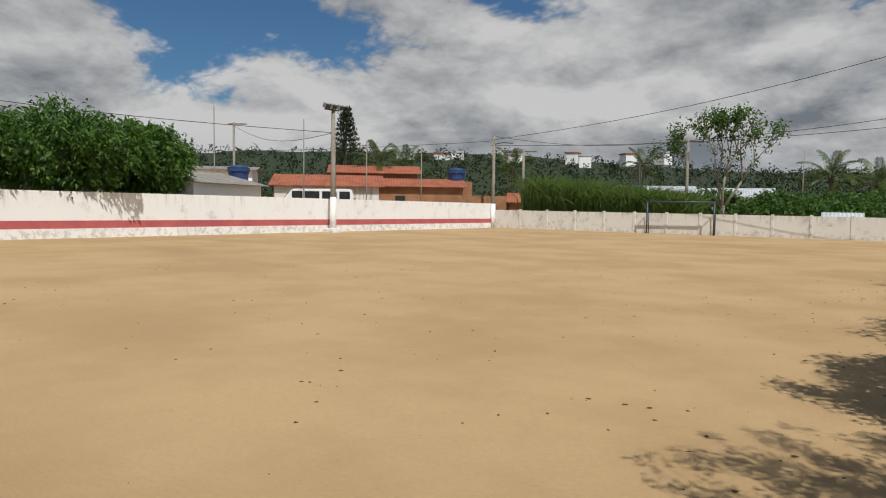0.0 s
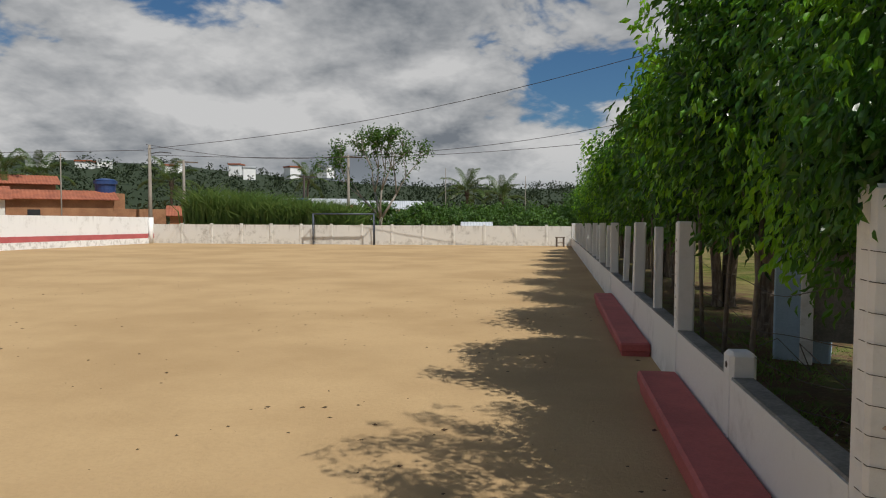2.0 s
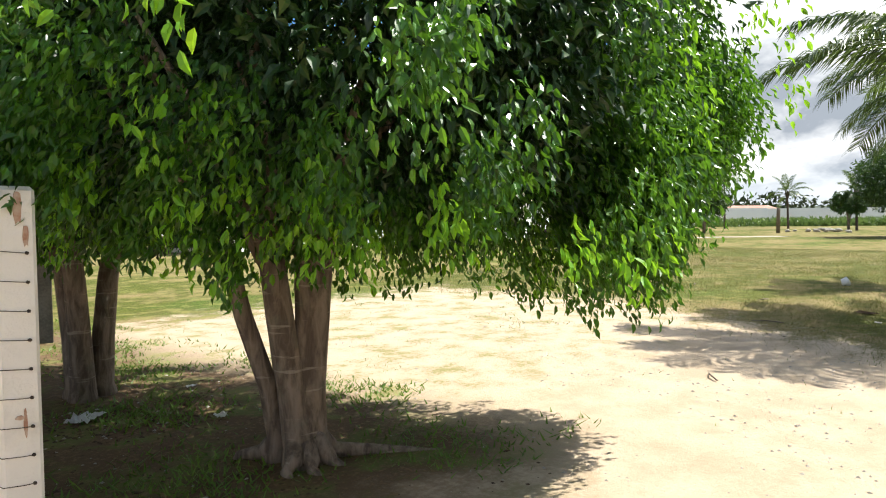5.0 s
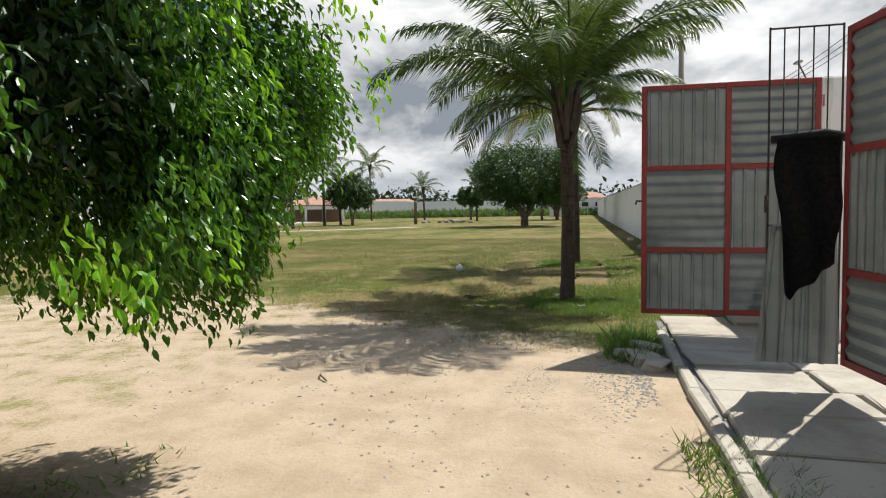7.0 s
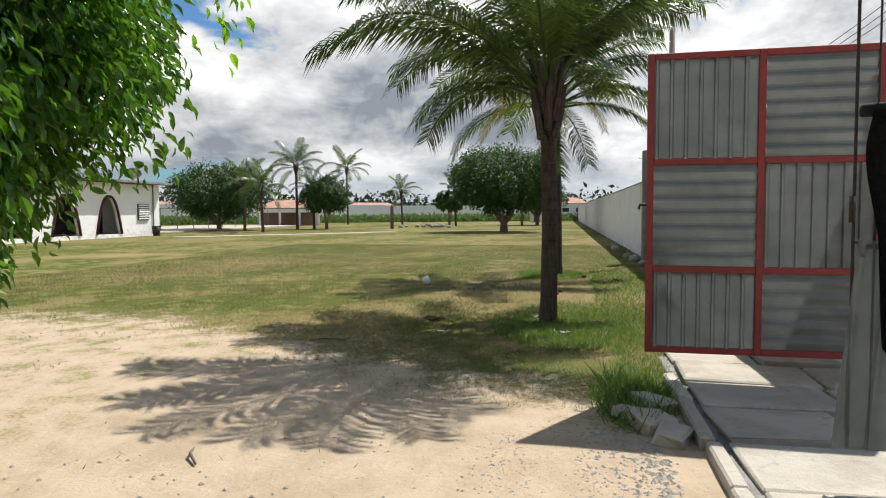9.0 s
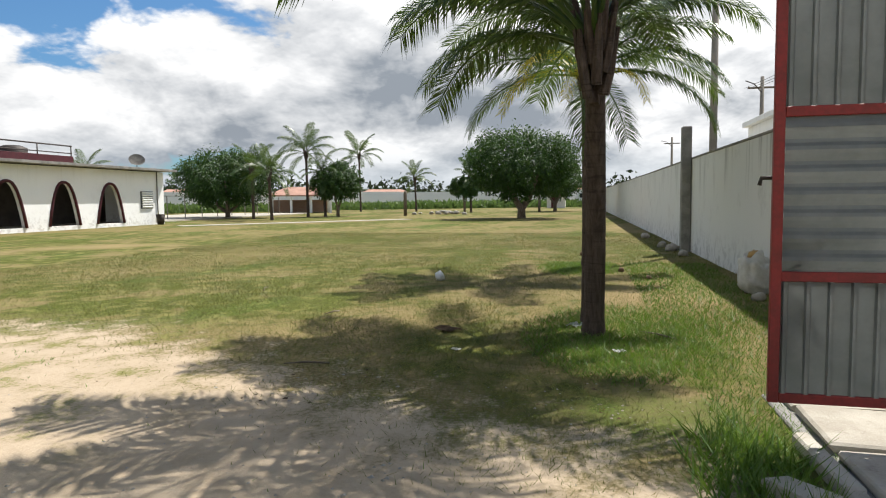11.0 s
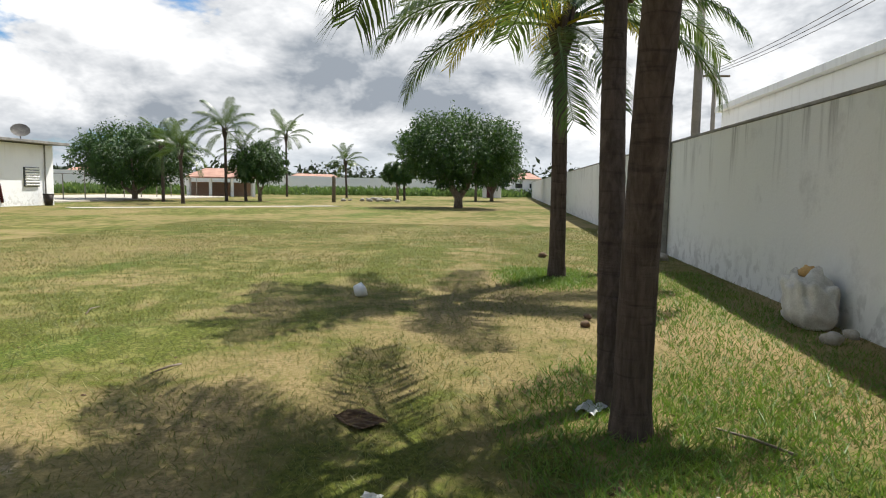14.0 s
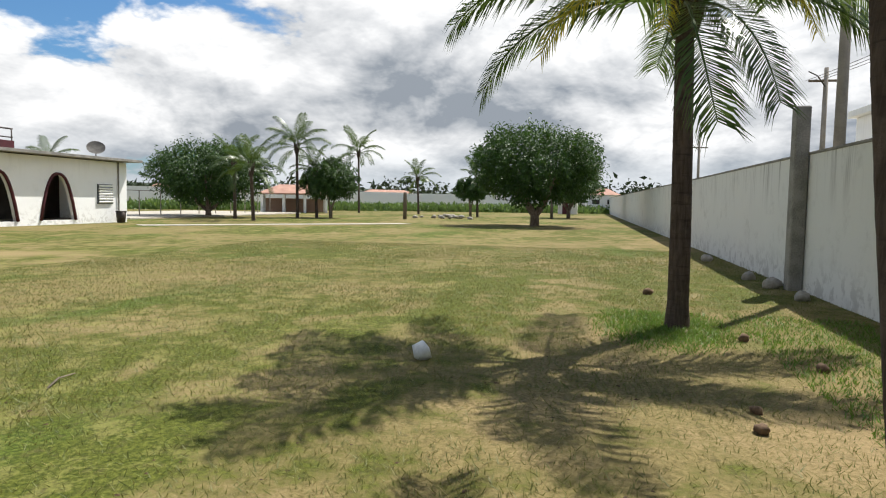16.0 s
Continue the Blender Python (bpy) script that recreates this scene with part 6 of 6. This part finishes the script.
def small_things():
    scrap(3.28, 5.9, 0.26, 1, "crumpled white paper on dark leaf mould", PAPER)
    scrap(3.95, 5.15, 0.12, 2, "small white scrap under the fig tree", PAPER)
    scrap(4.3, 6.2, 0.10, 5, "small white scrap under the fig tree", PAPER)
    o = lump("stone", (0.09, 0.07, 0.07), (0, 0, 0.02), STONE)
    o.matrix_world = pose(2.98, 3.74, 0)
    tagged(o, "small pale stone on the leaf mould", "stone")
    scrap(12.05, 0.49, 0.11, 3, "torn white plastic scrap in the weeds", PAPER, "plastic_scrap")
    scrap(13.28, 0.90, 0.20, 4, "crumpled pale plastic bag by the palm foot", PAPER, "plastic_bag")
    scrap(12.88, 2.28, 0.30, 6, "dry dark frond sheath lying in the grass", DRY_LEAF, "frond_sheath", "frond", 0.1)
    scrap(11.9, 2.0, 0.09, 7, "pale dry leaf in the grass", PAPER, "dry_leaf", "leaf")
    w = lump("white_stone", (0.24, 0.19, 0.20), (0, 0, 0.07), PAPER, None, 3, 0.4, sub=1)
    w.matrix_world = pose(17.38, 3.3, 0, 0, 0, 20)
    tagged(w, "angular whitish stone on the lawn", "stone")
    for k, (x, y, s) in enumerate(((15.95, 0.66, 0.12), (16.4, 0.60, 0.10), (22.9, 0.82, 0.18), (19.2, 0.1, 0.14), (17.9, -0.3, 0.14))):
        h = lump("coconut_husk", (s, s * 0.8, s * 0.7), (0, 0, s * 0.25), HUSK, None, k, 0.3)
        h.matrix_world = pose(x, y, 0, 0, 0, 50 * k)
        tagged(h, "dry brown coconut husk on the grass", "coconut husk", "coconut husks")
    # sack against the wall
    s = thing("sack", 16.5, -1.70, 0.0, 0, "full white woven sack leaning against the wall", "sack")
    bm = bmesh.new()
    bmesh.ops.create_icosphere(bm, subdivisions=4, radius=0.5)
    for v in bm.verts:
        c = v.co.normalized()
        k = 1 + 0.22 * noise.noise(c * 2.2) + 0.09 * noise.noise(c * 6.0)
        zz = max(-0.42, c.z * 0.5) * 1.25
        taper = 1.0 - 0.12 * max(0, c.z) ** 2
        q = [math.copysign(abs(a) ** 0.72, a) for a in c]
        v.co = Vector((q[0] * 0.33 * k * taper + 0.10 * zz, q[1] * 0.23 * k * taper, (max(-0.42, q[2] * 0.5) + 0.42) * 0.60 * k))
    part("bag", bm, SACKING, s, smooth=True)
    lump("rag", (0.24, 0.2, 0.14), (0.08, 0.0, 0.565), RAG, s, 4, 0.5, "ochre rag on top of the sack")
    for k, (x, y, sz) in enumerate(((15.6, -1.55, 0.22), (15.9, -1.85, 0.16), (24.6, -1.5, 0.35), (26.0, -1.4, 0.3), (23.0, -1.55, 0.3), (30.5, -1.3, 0.35))):
        st = lump("stone", (sz, sz * 0.8, sz * 0.7), (0, 0, sz * 0.2), STONE, None, k, 0.35)
        st.matrix_world = pose(x, y, 0, 0, 0, 40 * k)
        tagged(st, "grey stone at the foot of the wall", "stone", "stones along the wall")
    # broken blocks beside the slabs
    for k, (x, y, sx, sy, sz, rz) in enumerate(((8.50, -0.10, 0.32, 0.24, 0.11, 20), (8.24, -0.20, 0.26, 0.22, 0.10, -15), (8.95, -0.15, 0.30, 0.2, 0.12, 40), (8.72, 0.05, 0.2, 0.16, 0.09, 70))):
        bm = add_box(bmesh.new(), (sx, sy, sz), (0, 0, sz * 0.35), None, 0.02)
        for v in bm.verts:
            v.co += Vector((noise.noise(v.co * 9 + Vector((k, 0, 0))), noise.noise(v.co * 9 + Vector((0, k, 5))), 0.4 * noise.noise(v.co * 7))) * 0.06
        b = part("broken_block", bm, SLAB)
        b.matrix_world = pose(x, y, 0, 4, -6, rz)
        tagged(b, "broken concrete block beside the ramp", "rubble", "blocks beside the ramp")
    # sticks
    for x, y, l, a in ((12.7, -0.11, 0.5, 40), (11.2, 3.0, 0.4, 100), (15.6, 5.8, 0.45, 15), (13.9, 3.9, 0.3, 160), (7.3, 2.6, 0.3, 30), (2.1, 1.9, 0.25, 70)):
        t = tube("stick", [(0, 0, 0.012), (l * 0.5, 0.03, 0.03), (l, 0.01, 0.012)], [0.008, 0.009, 0.005], WOOD, None, 6)
        t.matrix_world = pose(x, y, ground_z(x, y), 0, 0, a)
        tagged(t, "dry grey stick lying on the ground", "stick", "sticks on the ground")


small_things()


def strewn(name, n, area, size, mat, label, cat, seed, keep=None, flat=0.5):
    """Countless small bits in one mesh: four-sided chips."""
    rng = np.random.default_rng(seed)
    x = rng.uniform(area[0], area[2], n)
    y = rng.uniform(area[1], area[3], n)
    if keep is not None:
        ok = keep(x, y, rng)
        x, y = x[ok], y[ok]
    n = len(x)
    z = np.array([ground_z(a, b) for a, b in zip(x, y)])
    s = size * rng.uniform(0.4, 1.3, n) ** 1.5
    base = np.array(((1, 0, 0), (0, 1, 0.0), (-1, 0.2, 0), (-0.1, -1, 0), (0, 0, 1)), float)
    a = rng.uniform(0, 6.28, n)
    c, q = np.cos(a), np.sin(a)
    v = np.empty((n, 5, 3))
    for k in range(5):
        bx, by, bz = base[k]
        j = rng.uniform(0.6, 1.3, n)
        v[:, k, 0] = x + s * j * (bx * c - by * q)
        v[:, k, 1] = y + s * j * (bx * q + by * c)
        v[:, k, 2] = z - 0.004 + s * (flat * bz + 0.3 * (k % 2) * rng.random(n) * flat)
    i = (np.arange(n) * 5)[:, None]
    f = np.concatenate((i + (0, 1, 4), i + (1, 2, 4), i + (2, 3, 4), i + (3, 0, 4)), 0)
    return tagged(array_mesh(name, v.reshape(-1, 3), f, mat), label, cat, kind="stuff")


strewn("fallen_leaves", 900, (-6, 1.2, 1.9, 24), 0.022, DRY_LEAF, "dead brown leaves scattered on the sand", "leaves", 1, lambda x, y, r: (r.random(len(x)) < np.clip(0.2 + 0.8 * (x + 3) / 4, 0.08, 1)), 0.35)
strewn("leaf_litter", 7000, (2.1, 2.6, 5.2, 14), 0.02, DRY_LEAF, "dead leaves under the fig trees", "leaves", 2, lambda x, y, r: x + r.normal(0, 0.35, len(x)) < 4.3, 0.4)
strewn("field_pebbles", 700, (-14, 1.5, 1.2, 16), 0.016, DRY_LEAF, "small dark clods strewn over the sand", "pebbles", 3, None, 0.6)
strewn("earth_pebbles", 2600, (2.0, -0.2, 11.0, 7.0), 0.014, STONE, "small pebbles strewn over trodden earth", "pebbles", 4, None, 0.6)
strewn("gravel_patch", 5200, (6.3, -0.15, 8.6, 1.3), 0.021, STONE, "patch of pale gravel beside the ramp", "gravel", 5, lambda x, y, r: ((x - 7.5) / 1.0) ** 2 + ((y - 0.42) / 0.62) ** 2 + r.uniform(-0.3, 0.3, len(x)) < 0.9, 0.6)
strewn("lawn_litter", 1500, (9.5, -1.6, 24, 9), 0.018, DRY_LEAF, "dry bits strewn through the grass", "leaves", 6, None, 0.4)


# ---- grass ----
def blades(name, n, area, h, width, mat, label, seed, keep, spread=0.55):
    rng = np.random.default_rng(seed)
    x = area[0] + (area[2] - area[0]) * rng.random(n) ** 1.5
    y = rng.uniform(area[1], area[3], n)
    ok = keep(x, y, rng)
    x, y = x[ok], y[ok]
    n = len(x)
    z = np.array([ground_z(a, b) for a, b in zip(x, y)]) - 0.008
    a = rng.uniform(0, 6.28, n)
    hh = h * rng.uniform(0.45, 1.3, n)
    far = 1 + np.clip((x - area[0]) / 14, 0, 2.0)
    dx, dy = np.cos(a) * width * far, np.sin(a) * width * far
    lx, ly = rng.normal(0, spread, n) * hh, rng.normal(0, spread, n) * hh
    v = np.stack((np.stack((x - dx, y - dy, z), 1), np.stack((x + dx, y + dy, z), 1), np.stack((x + lx, y + ly, z + hh), 1)), 1).reshape(-1, 3)
    f = np.arange(n * 3).reshape(-1, 3)
    return tagged(array_mesh(name, v, f, mat), label, "grass", kind="stuff")


def patchy(scale, low, seed):
    """A slowly varying keep-chance over the lawn."""
    def field(x, y, rng):
        p = np.sin(x * scale + 1.7 * np.sin(y * scale * 0.8 + seed)) * np.cos(y * scale * 1.1 + 1.3 * np.sin(x * scale * 0.6)) * 0.5 + 0.5
        return p
    return lambda x, y, rng: (rng.random(len(x)) < low + (1 - low) * field(x, y, rng)) & (x > 8.9 + 0.55 * np.minimum(y, 6) + rng.normal(0, 0.55, len(x))) & (y > -1.95)


blades("lawn_grass", 420000, (8.8, -1.95, 34, 13), 0.04, 0.0030, GRASS_BLADE, "short patchy half-dry lawn grass", 11, patchy(0.9, 0.30, 2), 0.9)
blades("green_weeds", 110000, (9.4, -1.7, 21, 2.4), 0.06, 0.0048, WEED_LEAF, "fresh green weeds around the palms and wall", 12, lambda x, y, r: (((x - 12.9) / 1.7) ** 2 + ((y - 0.35) / 0.95) ** 2 + r.uniform(-0.5, 0.5, len(x)) < 1.0) | (((x - 19.9) / 1.6) ** 2 + ((y - 0.9) / 0.8) ** 2 + r.uniform(-0.5, 0.5, len(x)) < 0.8) | ((y < 0.0) & (r.random(len(x)) < 0.35)), 0.7)
blades("ramp_weeds", 2600, (8.1, -0.5, 10.4, 0.35), 0.16, 0.008, WEED_LEAF, "tufts of grass at the head of the ramp", 13, lambda x, y, r: ((x - 9.2) / 0.8) ** 2 + ((y + 0.02) / 0.3) ** 2 + r.uniform(-0.4, 0.4, len(x)) < 0.9, 0.6)
blades("kerb_weeds", 1400, (4.9, -0.75, 6.3, -0.15), 0.10, 0.006, WEED_LEAF, "sparse grass along the broken kerb", 14, lambda x, y, r: r.random(len(x)) < 0.6, 0.7)
blades("tree_weeds", 24000, (2.3, 2.8, 5.6, 12.0), 0.05, 0.009, WEED_LEAF, "green sprouts under the fig trees", 15, lambda x, y, r: (np.sin(x * 3.1 + y) * np.cos(y * 2.3 - x) + r.normal(0, 0.4, len(x)) > 0.25), 0.8)
TUFTS = np.random.default_rng(31).uniform((4.4, 1.2), (11.5, 13.0), (150, 2))


def in_tufts(x, y, rng):
    d = np.min((x[:, None] - TUFTS[None, :, 0]) ** 2 + (y[:, None] - TUFTS[None, :, 1]) ** 2, 1)
    return (d < rng.uniform(0.0, 0.05, len(x))) & ((y > 5.2) | (rng.random(len(x)) < 0.06))


blades("earth_tufts", 26000, (4.4, 1.2, 11.5, 13.0), 0.032, 0.004, WEED_LEAF, "scattered tufts on trodden earth", 16, in_tufts, 0.9)


# ---- paving slabs inside the gate ----
def ramp():
    base = box("pavement", (6.4, 3.0, 0.10), (0, 0, 0), CAP, None, bevel=0.01)
    base.matrix_world = pose(7.6, -1.93, -0.028)
    tagged(base, "cracked concrete paving inside the gate", "pavement", kind="structure")
    rng = random.Random(6)
    inv = base.matrix_world.inverted()
    x = 4.5
    while x < 10.6:
        w = rng.uniform(0.62, 0.86)
        y = -0.50
        while y > -3.2:
            d = rng.uniform(0.75, 1.15)
            bm = add_box(bmesh.new(), (w - 0.05, d - 0.05, 0.06), (0, 0, 0), None, 0.012)
            for v in bm.verts:
                v.co.x += rng.uniform(-0.012, 0.012)
                v.co.y += rng.uniform(-0.012, 0.012)
            s = part("slab", bm, SLAB, base)
            s.matrix_local = inv @ pose(x + w / 2, y - d / 2, 0.035 + rng.uniform(-0.012, 0.014), rng.uniform(-1.8, 1.8), rng.uniform(-1.6, 1.6), rng.uniform(-3, 3))
            y -= d
        x += w
    x = 4.6
    while x < 9.6:
        w = rng.uniform(0.7, 1.0)
        k = part("kerb_stone", add_box(bmesh.new(), (w - 0.02, 0.095, 0.14), (0, 0, 0), None, 0.014), SLAB, base)
        k.matrix_local = inv @ pose(x + w / 2, -0.415 + rng.uniform(-0.015, 0.015), 0.0 + rng.uniform(-0.01, 0.015), rng.uniform(-3, 3), 0, rng.uniform(-2, 2))
        x += w


ramp()
